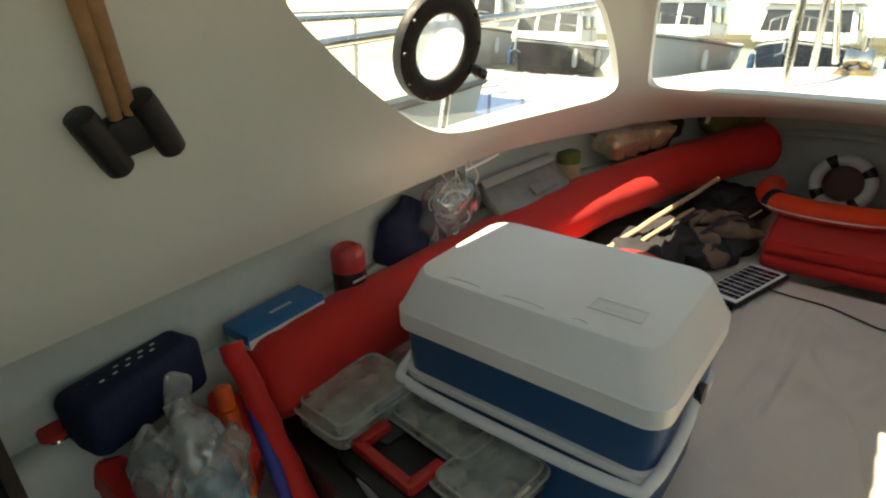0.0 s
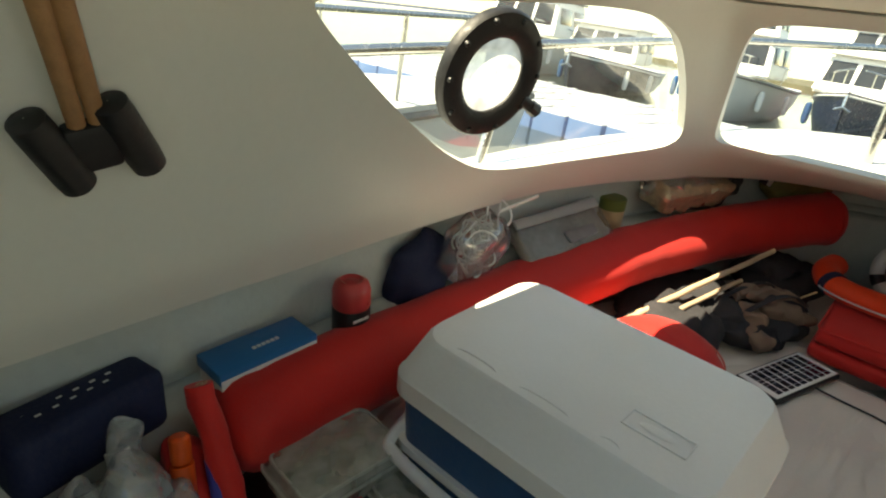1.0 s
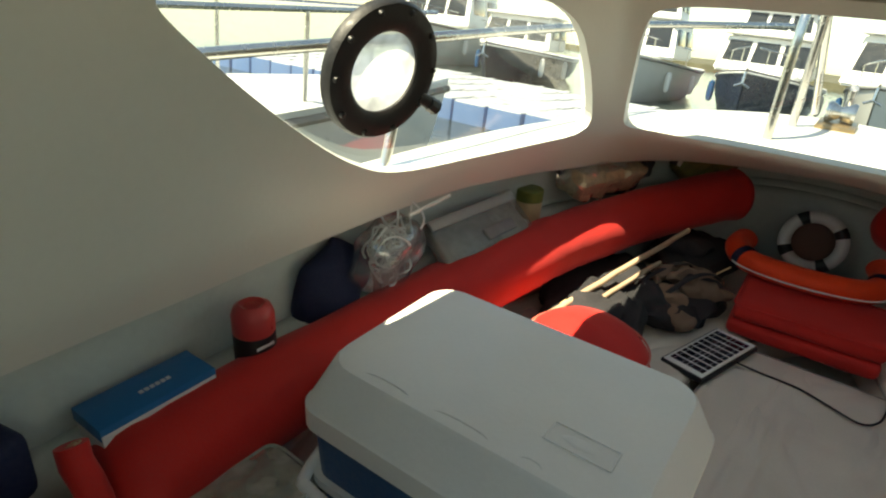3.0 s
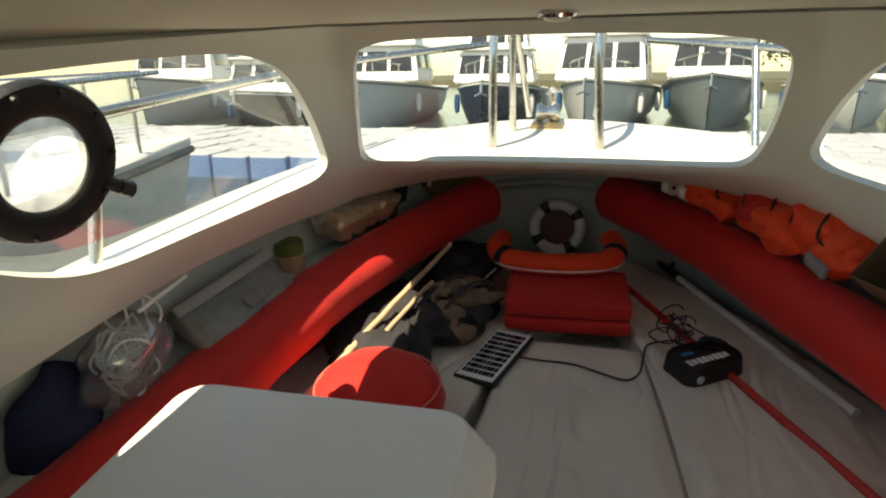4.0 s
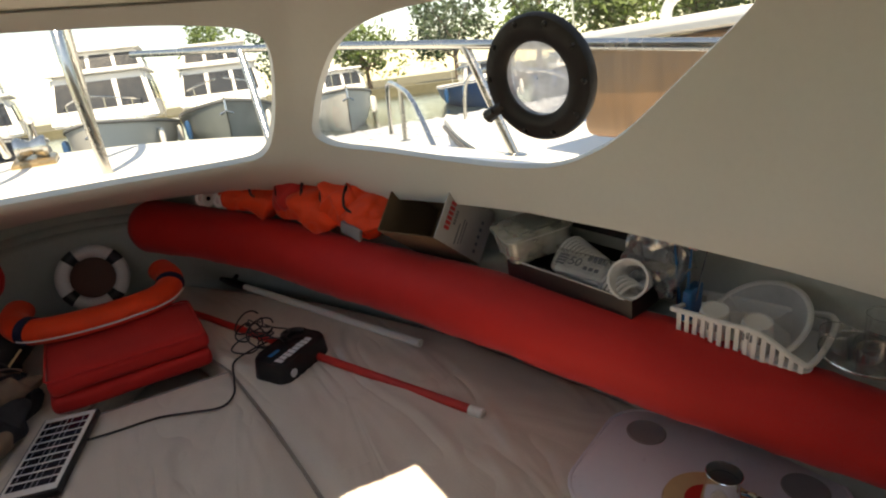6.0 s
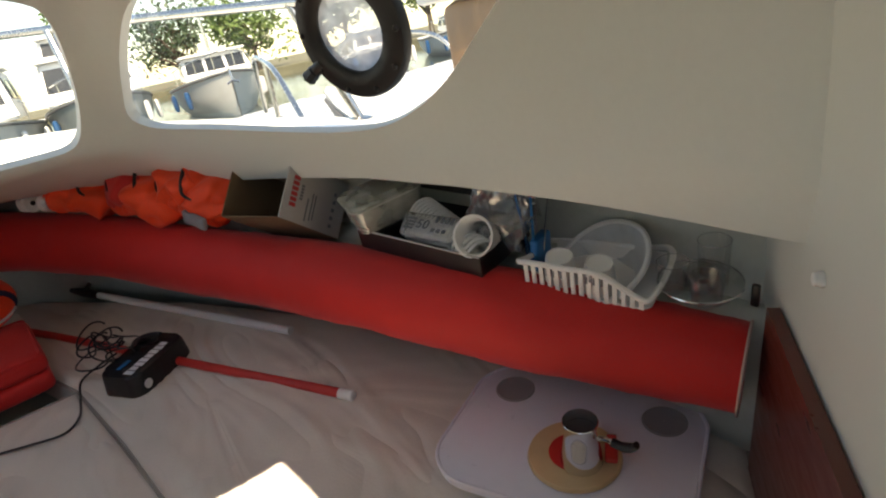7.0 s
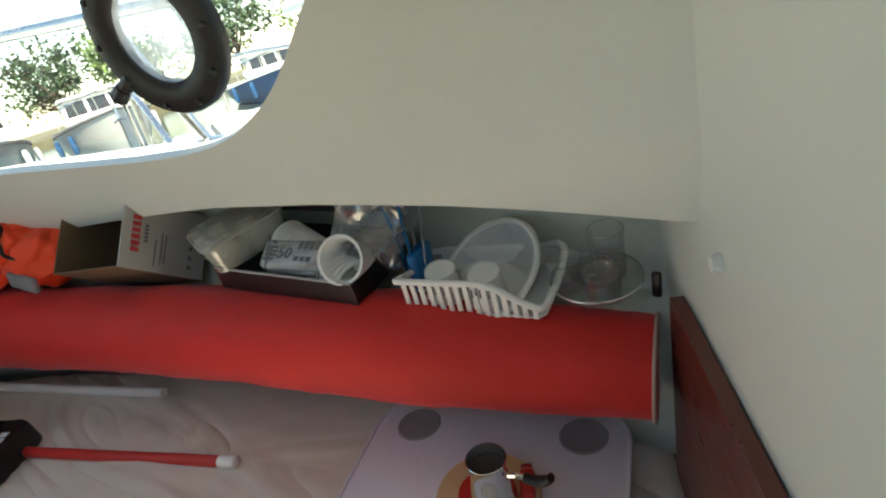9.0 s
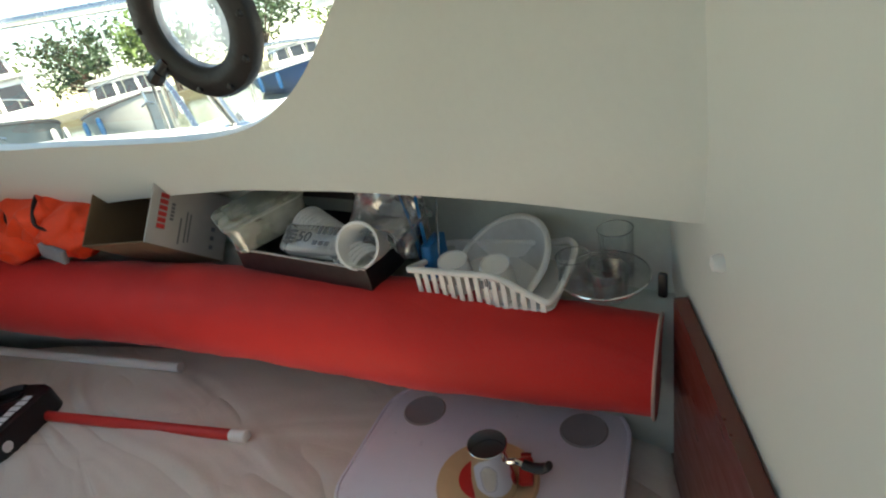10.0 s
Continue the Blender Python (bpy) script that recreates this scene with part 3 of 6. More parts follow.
# ---- outside ----
WATER_Z = 0.15
WATER = mat("harbour_water", (0.03, 0.045, 0.04), 0.08, vary=0.3, scale=0.6, grain=5, bump=0.5, depth=0.05)
DECK = mat("deck_gelcoat", (0.72, 0.72, 0.69), 0.45, vary=0.06, scale=3, grain=80, bump=0.1)
bm = bmesh.new()
bmesh.ops.create_grid(bm, x_segments=2, y_segments=2, size=400)
for v in bm.verts:
    v.co.z = WATER_Z
tagged(finish("water", bm, WATER, 0), "dark green rippled harbour water", "water", kind="structure")
deck = loft("foredeck", [
    [at_z(toward(s_c[i], e_c[i], 0.1), Z_SILL - .012) for i in range(N)],
    [at_z(toward(s_c[i], o_c[i], 0.35), Z_SILL - .022) for i in range(N)],
    [inward(i, 0.02, Z_SILL - .035) for i in range(N)],
    [inward(i, -0.035, Z_SILL - .04) for i in range(N)],
    [inward(i, -0.03, Z_SILL - .14) for i in range(N)],
    [inward(i, 0.0, 0.0) for i in range(N)],
], DECK, 0.01, 1.0)
tagged(baked(deck), "bright white foredeck and topsides of the boat", "deck", kind="structure")

# ---- ports set into the side windows ----
pc = on_side(.635, 1.138, 1)
port_s = port_light(pc + Vector((-.012, -.004, 0)), (-.93, -.30, -.13), (0, 0, 1), "black-rimmed round opening port in the starboard window")
lever(port_s, radians(212), 1.02)
pc = on_side(.33, 1.172, -1)
port_p = port_light(pc + Vector((.012, -.006, .002)), (.95, -.14, -.20), (0, 0, 1), "black-rimmed round opening port in the port window")
lever(port_p, radians(-29), 1.04)

# ---- ceiling lamp ----
lamp = thing("ceiling_lamp", pose(-.04, .862, 1.332), "small round cream ceiling lamp with metal rim", "lamp")
bm = bmesh.new()
lathe(bm, [(.001, 0), (.034, 0), (.036, -.006), (.033, -.012), (.026, -.013)], 32)
part("rim", bm, CHROME, lamp)
bm = bmesh.new()
lathe(bm, [(.027, -.010), (.022, -.017), (.012, -.020), (.0005, -.021)], 28)
part("diffuser", bm, LAMP_GLASS, lamp, "cream plastic diffuser")

# ---- rubber mallets hanging on the side ----
def mallet_pair():
    n = Vector((.94, 0, -.33))
    y = Vector((0, 1, 0))
    dn = n.cross(y).normalized()
    if dn.z > 0:
        dn = -dn
    m = Matrix((y, -dn, n)).transposed().to_4x4()
    m.translation = on_side(-.278, 1.150, -1) + n * .026
    m = m @ Matrix.Rotation(radians(9), 4, "Z")
    ob = thing("hanging_mallet", m, "black rubber double-headed mallet hanging by its wooden handle", "mallet")
    for x0, tilt in ((-.036, .016), (.036, .012)):
        bm = bmesh.new()
        lathe(bm, [(.0005, -.050), (.014, -.050), (.018, -.046), (.019, -.03), (.019, .03), (.018, .045), (.014, .048), (.0005, .048)], 24, Matrix.Translation((x0, 0, .004)) @ Matrix.Rotation(.30, 4, "Z") @ Matrix.Rotation(-math.pi / 2, 4, "X"))
        part("head", bm, RUBBER, ob)
    bm = bmesh.new()
    box(bm, (0, -.002, .002), (.05, .055, .022), .006)
    part("yoke", bm, RUBBER, ob)
    bm = bmesh.new()
    for dx, lean in ((-.0095, -.02), (.0095, -.03)):
        tube(bm, [(dx, .012, .004), (dx + lean * .1, .10, .004), (dx + lean * .22, .20, .004)], [.0085, .0095, .0105], 10, flat=.7)
    part("handle", bm, PINE, ob, "varnished pine handle")
    bm = bmesh.new()
    tube(bm, [(-.012, .195, .004), (-.008, .21, .004), (-.004, .22, -.004)], .0018, 6)
    part("cord", bm, BLACK, ob)
    ob.scale = (.96, .96, .96)


mallet_pair()

# ---- cool box ----
def cool_box():
    ob = thing("cool_box", pose(-.314, .224, Z_BED, 0, 0, 1), "white-lidded blue plastic cool box standing on the berth", "cool box")
    W, D = .505, .350
    ob.scale = (.965, .96, 1.07)
    bm = bmesh.new()
    prism(bm, rrect(W - .055, D - .045, .03), 0, .262, taper=1.085)
    part("body", bm, BLUE, ob, "dark blue plastic body")
    bm = bmesh.new()
    prism(bm, rrect(W - .012, D - .008, .035), .158, .172)
    part("rim", bm, WHITE, ob, "white plastic carrying rim")
    bm = bmesh.new()
    n = 6
    prof = [(W - .004, D - .004, .038, .256), (W + .004, D + .004, .040, .259), (W + .004, D + .004, .040, .290), (W - .004, D - .004, .038, .294), (W - .052, D - .052, .046, .350), (W - .062, D - .062, .046, .3560), (W - .076, D - .076, .044, .3575)]
    rings = []
    for w, d, r, z in prof:
        rings.append([bm.verts.new((x, y, z)) for x, y in rrect(w, d, r, n)])
    k = len(rings[0])
    for u, v in zip(rings, rings[1:]):
        for i in range(k):
            bm.faces.new((u[i], u[(i + 1) % k], v[(i + 1) % k], v[i]))
    bm.faces.new(rings[-1])
    bm.faces.new(rings[0][::-1])
    lid = part("lid", bm, WHITE, ob, "scuffed white plastic lid", smooth=22)
    # long grip ridges along the near slope and the embossed plate
    bm = bmesh.new()
    for x0, x1 in ((-.16, -.075), (-.045, .045), (.075, .12)):
        pts = [Vector((x0, -.1435, .3515)), Vector((x0 + .012, -.1295, .3578)), Vector((x1 - .012, -.1295, .3578)), Vector((x1, -.1435, .3515))]
        tube(bm, spline(pts, 5), .0016, 6)
    part("ridge", bm, WHITE, lid)
    bm = bmesh.new()
    for a, b in (((.09, -.088), (.175, -.088)), ((.175, -.088), (.175, -.052)), ((.09, -.052), (.175, -.052)), ((.09, -.088), (.09, -.052))):
        tube(bm, [(*a, .359), (*b, .359)], .0013, 6)
    blob(bm, (.132, -.070, .3588), (.026, .009, .0012), 2)
    part("embossed_plate", bm, WHITE, lid)
    # carrying handle folded down in front
    bm = bmesh.new()
    e = W / 2 - .006
    loop = [Vector((-e, 0, .225)), Vector((-e - .006, -.06, .195)), Vector((-e + .003, -D / 2 + .01, .168)), Vector((-e + .04, -D / 2 - .012, .158)), Vector((0, -D / 2 - .016, .155)), Vector((e - .04, -D / 2 - .012, .158)), Vector((e - .003, -D / 2 + .01, .168)), Vector((e + .006, -.06, .195)), Vector((e, 0, .225))]
    tube(bm, spline(loop, 6), .0105, 10, flat=.7)
    part("handle", bm, WHITE, ob, "white plastic carrying handle folded down")
    for sx in (-1, 1):
        bm = bmesh.new()
        lathe(bm, [(.0005, 0), (.016, 0), (.018, .006), (.016, .013), (.0005, .014)], 16, Matrix.Translation((sx * (e + .002), .0, .225)) @ Matrix.Rotation(sx * math.pi / 2, 4, "Y"))
        part("hinge_knob", bm, BLACK if sx > 0 else WHITE, ob)


cool_box()

# ---- tackle beside the cool box ----
FROST = mat("frosted_plastic", (.34, .35, .31), .3, vary=.1)
def organiser(x, y, z, rot, w, d, h, label, tint):
    ob = thing("tackle_organiser", pose(x, y, z, 0, 0, rot), label, "tackle box", "tackle organisers")
    bm = bmesh.new()
    outer = rrect(w, d, .022)
    prism(bm, outer, 0, h * .62, taper=1.03)
    bm.faces.ensure_lookup_table()
    part("tray", bm, TACKLE, ob)
    bm = bmesh.new()
    prism(bm, rrect(w * 1.05, d * 1.05, .024), h * .62, h * .70)
    prism(bm, rrect(w, d, .022), h * .70, h, taper=.93)
    part("lid", bm, TACKLE, ob, "cloudy see-through lid")
    for zz, kk in ((h * .66, 1.055), (h, .93)):
        bm = bmesh.new()
        lp = [Vector((px * kk, py * kk, zz)) for px, py in rrect(w, d, .022)]
        tube(bm, lp + lp[:1], .0028, 6, cap=False)
        part("moulded_edge", bm, FROST, ob)
    for j in range(2):
        bm = bmesh.new()
        box(bm, (0, (j - .5) * d * .34, h * .33), (w * .93, .0018, h * .5))
        part("divider", bm, SMOKE, ob)
    rnd = random.Random(int(w * 1000) + int(rot))
    for j in range(7):
        bm = bmesh.new()
        px, py = rnd.uniform(-.38, .38) * w, rnd.uniform(-.38, .38) * d
        a = rnd.uniform(-.4, .4)
        ln = rnd.uniform(.02, .045)
        tube(bm, [(px, py, .012), (px + ln * math.cos(a) * .5, py + ln * math.sin(a) * .5, .016), (px + ln * math.cos(a), py + ln * math.sin(a), .012)], [.003, .006, .002], 8)
        part("lure", bm, rnd.choice((tint, GREYPLUG, CREAM)), ob)
    for j in (-1, 1):
        bm = bmesh.new()
        box(bm, (j * w * .28, d * .525, h * .62), (.022, .006, h * .3), .0015)
        part("clip", bm, SMOKE, ob)


chest = thing("tool_box", pose(-.467, -.044, Z_BED, 0, 0, -6), "black plastic tool box with red handle on the berth", "tool box")
bm = bmesh.new()
prism(bm, rrect(.44, .235, .02), 0, .095, taper=1.03, bevel=.004)
part("body", bm, BLACK, chest)
bm = bmesh.new()
prism(bm, rrect(.19, .12, .012), .0, .020, Matrix.Translation((.03, -.03, .095)), bevel=.004)
prism(bm, rrect(.20, .14, .01), .095, .121, Matrix.Translation((-.11, .05, 0)), bevel=.003)
part("recess_plate", bm, BLACK, chest)
bm = bmesh.new()
for a, b in (((-.055, -.062), (-.055, .012)), ((-.062, -.055), (.085, -.055)), ((.078, -.062), (.078, .012))):
    box(bm, ((a[0] + b[0]) / 2 + .015, (a[1] + b[1]) / 2, .126), (max(abs(b[0] - a[0]), .020), max(abs(b[1] - a[1]), .020), .020), .004)
part("handle", bm, RED_PVC, chest, "square red plastic handle")
bm = bmesh.new()
tube(bm, [(.0, -.085, .103), (.06, -.098, .103)], .007, 10)
part("latch", bm, GREYPLUG, chest)
organiser(-.583, -.022, Z_BED + .122, 88, .195, .13, .048, "see-through tackle organiser with clipped lid", INK)
organiser(-.43, .028, Z_BED + .098, -6, .20, .09, .036, "see-through tackle organiser full of small lures", INK)
organiser(-.30, -.01, Z_BED + .098, -6, .13, .15, .034, "small see-through tackle organiser", GREYPLUG)

# ---- clutter by the port bulkhead ----
roll = thing("rolled_cover", pose(-.60, -.174, .50), "red canvas cover rolled tight and leaning on the bolster", "rolled cover")
bm = bmesh.new()
p0, p1 = Vector((.03, .0, -.03)), Vector((-.118, .002, .247))
tube(bm, [p0.lerp(p1, k / 12) + Vector((.003 * math.sin(k), .002 * math.cos(2 * k), 0)) for k in range(13)], .0205, 16)
part("canvas", bm, RED, roll)
bm = bmesh.new()
d = (p1 - p0).normalized()
tube(bm, [p1 + d * .0005 + .013 * Vector((math.cos(a) * .8, math.sin(a), math.cos(a) * .45)) * (1 - a / 14) for a in np.linspace(0, 12, 40)], .0012, 5)
part("rolled_edge", bm, CREAM, roll)

flare = thing("flare_tube", pose(-.632, -.242, .52), "orange plastic flare tube with screw cap", "flare")
q0, q1 = Vector((0, 0, 0)), Vector((-.052, .022, .185))
bm = bmesh.new()
tube(bm, [q0, q0.lerp(q1, .78)], .0165, 16)
part("tube", bm, ORANGE_PVC, flare)
bm = bmesh.new()
tube(bm, [q0.lerp(q1, .79), q0.lerp(q1, .81), q0.lerp(q1, .98), q1], [.013, .0145, .0145, .011], 16)
part("cap", bm, ORANGE_PVC, flare)
bm = bmesh.new()
tube(bm, [q0 + Vector((.01, -.005, -.05)), q0], .012, 14)
part("foot", bm, CREAM, flare)
blue = thing("folding_umbrella", pose(-.60, -.205, .47), "blue nylon rolled umbrella leaning beside the red roll", "umbrella")
bm = bmesh.new()
tube(bm, [Vector((.03, .0, 0)), Vector((-.02, .012, .09)), Vector((-.07, .02, .18))], [.010, .014, .010], 12)
part("canopy", bm, mat("blue_nylon", (.03, .04, .30), .6, bump=.2), blue)
bm = bmesh.new()
tube(bm, [Vector((.045, -.004, -.03)), Vector((.03, .0, 0))], .007, 10)
part("grip", bm, BLACK, blue)

pouch = thing("navy_pouch", pose(-.775, -.312, .665, 0, 0, 12), "navy blue padded pouch with pale printing on the shelf", "pouch")
bm = bmesh.new()
box(bm, (0, 0, .05), (.09, .21, .10), .020, seg=4)
crumple(bm, .006, .06, 2)
part("bag", bm, NAVY, pouch)
bars(pouch, [(-.022 + .014 * (j % 2), -.06 + j * .011, .0035, .0075) for j in range(11)], PALEINK, Matrix.Translation((.012, 0, .102)), "printed_lettering")
sack = thing("carrier_bag", pose(-.645, -.31, .49), "thin clear carrier bag holding a water bottle", "plastic bag")
bm = bmesh.new()
blob(bm, (0, .0, .10), (.065, .085, .115), 5, .045, .05, 3)
for v in bm.verts:
    v.co += .009 * noise.noise_vector(v.co * 45)
part("film", bm, CARRIER, sack, smooth=25)
bm = bmesh.new()
blob(bm, (-.05, .025, .20), (.012, .024, .085), 4, .012, .04, 7)
blob(bm, (-.035, -.045, .175), (.012, .024, .055), 4, .014, .04, 9)
part("bag_neck", bm, CARRIER, sack, smooth=25)
bottle = thing("water_bottle", Matrix.Translation((-.575, -.295, .505)) @ Matrix.Rotation(radians(-30), 4, "Y"), "clear water bottle with aqua label lying in a bag", "bottle")
bm = bmesh.new()
lathe(bm, [(.0005, 0), (.03, .002), (.034, .01), (.034, .12), (.030, .14), (.034, .155), (.032, .18), (.015, .215), (.013, .23)], 24)
part("bottle_body", bm, SMOKE, bottle)
bm = bmesh.new()
lathe(bm, [(.0345, .05), (.0362, .052), (.0362, .125), (.0345, .127)], 24)
part("label_wrap", bm, AQUA, bottle, "aqua printed label")
bm = bmesh.new()
lathe(bm, [(.014, .222), (.0155, .224), (.0155, .243), (.0005, .245)], 18)
part("cap", bm, WHITE, bottle)
rag = thing("red_cloth", pose(-.72, -.385, .47), "crumpled red cloth bundle beside the carrier bag", "cloth")
bm = bmesh.new()
blob(bm, (0, 0, .08), (.08, .05, .10), 4, .03, .05, 5)
part("cloth", bm, RED, rag)
rag2 = thing("red_cloth", pose(-.70, -.215, .47), "crumpled red cloth tucked behind the orange flare", "cloth")
bm = bmesh.new()
blob(bm, (0, 0, .10), (.05, .04, .12), 4, .02, .05, 9)
part("cloth", bm, RED, rag2)
tin = thing("small_tin", pose(-.80, -.43, .66), "small shiny tin with a red top", "tin")
bm = bmesh.new()
lathe(bm, [(.0005, 0), (.022, 0), (.022, .035), (.020, .038)], 20)
part("can", bm, CHROME, tin)
bm = bmesh.new()
lathe(bm, [(.0225, .036), (.0225, .046), (.0005, .048)], 20)
part("lid", bm, RED_PVC, tin)
bits = thing("paper_packet", pose(-.59, -.33, .46, 0, 0, 30), "pale blue and white paper packets in a heap", "packet")
for j, (m_, c) in enumerate(((AQUA, (0, 0, .02)), (WHITE, (.03, .05, .03)), (CARD_PRINT, (-.05, .02, .05)))):
    bm = bmesh.new()
    box(bm, c, (.09, .06, .03), .008, Matrix.Rotation(.4 * j, 4, "Z"))
    crumple(bm, .008, .04, j)
    part("packet", bm, m_, bits)

# ---- on the port shelf ----
carton = thing("flat_carton", pose(-.768, -.045, .662, 0, 0, 2), "blue and white flat carton on the shelf", "carton")
bm = bmesh.new()
box(bm, (0, 0, .031), (.072, .178, .062), .0015)
part("white_base", bm, WHITE_PAINT, carton)
bm = bmesh.new()
box(bm, (-.003, 0, .062), (.076, .180, .022), .002)
part("lid", bm, BLUE_CARD, carton, "glossy blue lid")
bars(carton, [(.002, -.012 + .0085 * j, .007, .0062) for j in range(6)], PALEINK, Matrix.Translation((0, 0, .0736)), "printed_name")
bars(carton, [(-.06, .012, .035, .010)], GREYINK, Matrix.Translation((.0365, 0, .0)) @ Matrix.Rotation(math.pi / 2, 4, "Z") @ Matrix.Rotation(math.pi / 2, 4, "X"), "printed_mark")

can = thing("spray_can", pose(-.735, .10, .645), "dark spray can with a rounded red cap on the shelf", "spray can")
can.location.x = -.768
can.location.y = .143
can.scale = (1.16, 1.16, 1.12)
bm = bmesh.new()
lathe(bm, [(.0005, 0), (.029, 0), (.031, .004), (.031, .085), (.028, .094), (.024, .098)], 28)
part("body", bm, BLACK, can, "black printed body")
bars(can, [(0, .075, .030, .005), (.002, .062, .024, .004), (0, .05, .03, .003)], PALEINK, Matrix.Translation((.0305, -.004, .0)) @ Matrix.Rotation(math.pi / 2, 4, "Z") @ Matrix.Rotation(math.pi / 2, 4, "X"), "printed_band")
bm = bmesh.new()
lathe(bm, [(.030, .088), (.031, .09), (.031, .118), (.027, .130), (.018, .136), (.012, .132), (.0005, .134)], 28)
part("cap", bm, mat("pink_red_cap", (.60, .06, .06), .35, bump=.03), can, "domed red plastic cap")

cloth = thing("navy_cloth", pose(-.80, .36, .662), "dark navy cloth stuffed on the shelf", "cloth")
bm = bmesh.new()
blob(bm, (0, 0, .075), (.035, .10, .085), 4, .025, .06, 4)
part("cloth", bm, NAVY, cloth)

cordbag = thing("cord_bag", pose(-.755, .475, .70), "clear zip bag stuffed with coiled white cord", "plastic bag")
cordbag.scale = (1.1, 1.12, 1.1)
bm = bmesh.new()
blob(bm, (0, 0, .07), (.040, .088, .085), 4, .018, .06, 8)
part("film", bm, BAG, cordbag, smooth=25)
bm = bmesh.new()
box(bm, (.055, .055, .168), (.004, .12, .006), .001, Matrix.Rotation(.05, 4, "X"))
part("zip_strip", bm, WHITE, cordbag)
rnd = random.Random(5)
for j in range(16):
    bm = bmesh.new()
    c = Vector((rnd.uniform(-.01, .035), rnd.uniform(-.035, .03), rnd.uniform(.04, .10) + (.06 if j < 3 else 0)))
    a, b = rnd.uniform(.025, .045), rnd.uniform(.02, .04)
    tilt = Matrix.Rotation(rnd.uniform(-.9, .9), 3, "X") @ Matrix.Rotation(rnd.uniform(1.0, 2.1), 3, "Y")
    loop = [c + tilt @ Vector((a * math.cos(t), b * math.sin(t), .006 * math.sin(3 * t + j))) for t in np.linspace(0, 2 * math.pi * .92, 22)]
    tube(bm, loop, .0022, 6)
    part("cord_loop", bm, GLUE, cordbag)

sealed = thing("sealed_pack", Matrix.Translation((-.755, .785, .715)) @ Matrix.Rotation(radians(-4), 4, "Z") @ Matrix.Rotation(radians(38), 4, "Y"), "long sealed clear pack with printed card on the shelf", "sealed pack")
bm = bmesh.new()
box(bm, (0, 0, .03), (.115, .33, .035), .012, seg=3)
crumple(bm, .008, .05, 4)
part("card", bm, mat("grey_insert", (.25, .24, .215), .5, vary=.6, scale=11), sealed)
bm = bmesh.new()
box(bm, (0, .0, .042), (.125, .345, .03), .014, seg=3)
crumple(bm, .014, .03, 6)
part("film", bm, CLEARFILM, sealed, smooth=20)
bm = bmesh.new()
box(bm, (-.040, .0, .058), (.026, .33, .010), .004)
crumple(bm, .005, .05, 1)
part("paper_strip", bm, CARD_PRINT, sealed)
bm = bmesh.new()
box(bm, (.028, .05, .050), (.03, .12, .008), .003)
crumple(bm, .006, .03, 8)
part("leaflet", bm, PADDED, sealed)
jar = thing("small_jar", pose(-.752, 1.075, .668), "pale jar with a green lid on the shelf", "jar")
bm = bmesh.new()
lathe(bm, [(.0005, 0), (.036, 0), (.038, .006), (.038, .07), (.034, .08)], 24)
part("jar_body", bm, CREAM, jar)
bm = bmesh.new()
lathe(bm, [(.039, .07), (.039, .10), (.036, .103), (.0005, .104)], 24)
part("lid", bm, GREEN, jar, "olive green lid")
pack = thing("foil_pack", Matrix.Translation((-.675, 1.335, .712)) @ Matrix.Rotation(radians(-17), 4, "Z"), "crinkled gold foil pack in clear film on the shelf", "foil pack")
bm = bmesh.new()
box(bm, (.012, 0, .072), (.095, .30, .085), .022, Matrix.Rotation(.35, 4, "Y"), seg=4)
bmesh.ops.subdivide_edges(bm, edges=[e for e in bm.edges if e.calc_length() > .06], cuts=7, use_grid_fill=True)
crumple(bm, .018, .035, 4)
part("foil", bm, FOIL, pack, smooth=20)
bm = bmesh.new()
blob(bm, (.012, 0, .085), (.064, .18, .068), 4, .026, .03, 14)
part("film", bm, BAG, pack, smooth=20)
bm = bmesh.new()
blob(bm, (.02, -.13, .165), (.012, .022, .045), 4, .022, .025, 2)
part("film_ear", bm, BAG, pack, smooth=20)
tarp = thing("dark_bundle", Matrix.Translation((-.66, 1.45, .67)) @ Matrix.Rotation(radians(-24), 4, "Z"), "black and olive cloth bundle behind the foil pack", "cloth bundle")
bm = bmesh.new()
blob(bm, (0, 0, .085), (.06, .19, .075), 4, .03, .06, 21)
part("cloth", bm, DARK_CLOTH, tarp)
belt = thing("coiled_hose", Matrix.Translation((-.57, 1.585, .715)) @ Matrix.Rotation(radians(-40), 4, "Z"), "black and white coiled hose on the shelf", "hose")
for j, (r_, m_) in enumerate(((.098, BLACK), (.074, WHITE), (.050, BLACK))):
    bm = bmesh.new()
    tube(bm, [Vector((.012 * j, r_ * math.cos(a) * 1.15, .085 + r_ * math.sin(a) * .85)) for a in np.linspace(-.4, math.pi + .4, 26)], .013, 10)
    part("coil", bm, m_, belt)
olive = thing("olive_bundle", Matrix.Translation((-.45, 1.74, .70)) @ Matrix.Rotation(radians(-45), 4, "Z"), "olive and yellow cloth bundle at the bow", "cloth bundle")
bm = bmesh.new()
blob(bm, (0, 0, .08), (.05, .12, .075), 4, .025, .05, 31)
part("cloth", bm, mat("olive_cloth", (.17, .14, .04), .8, vary=.5, scale=20), olive)

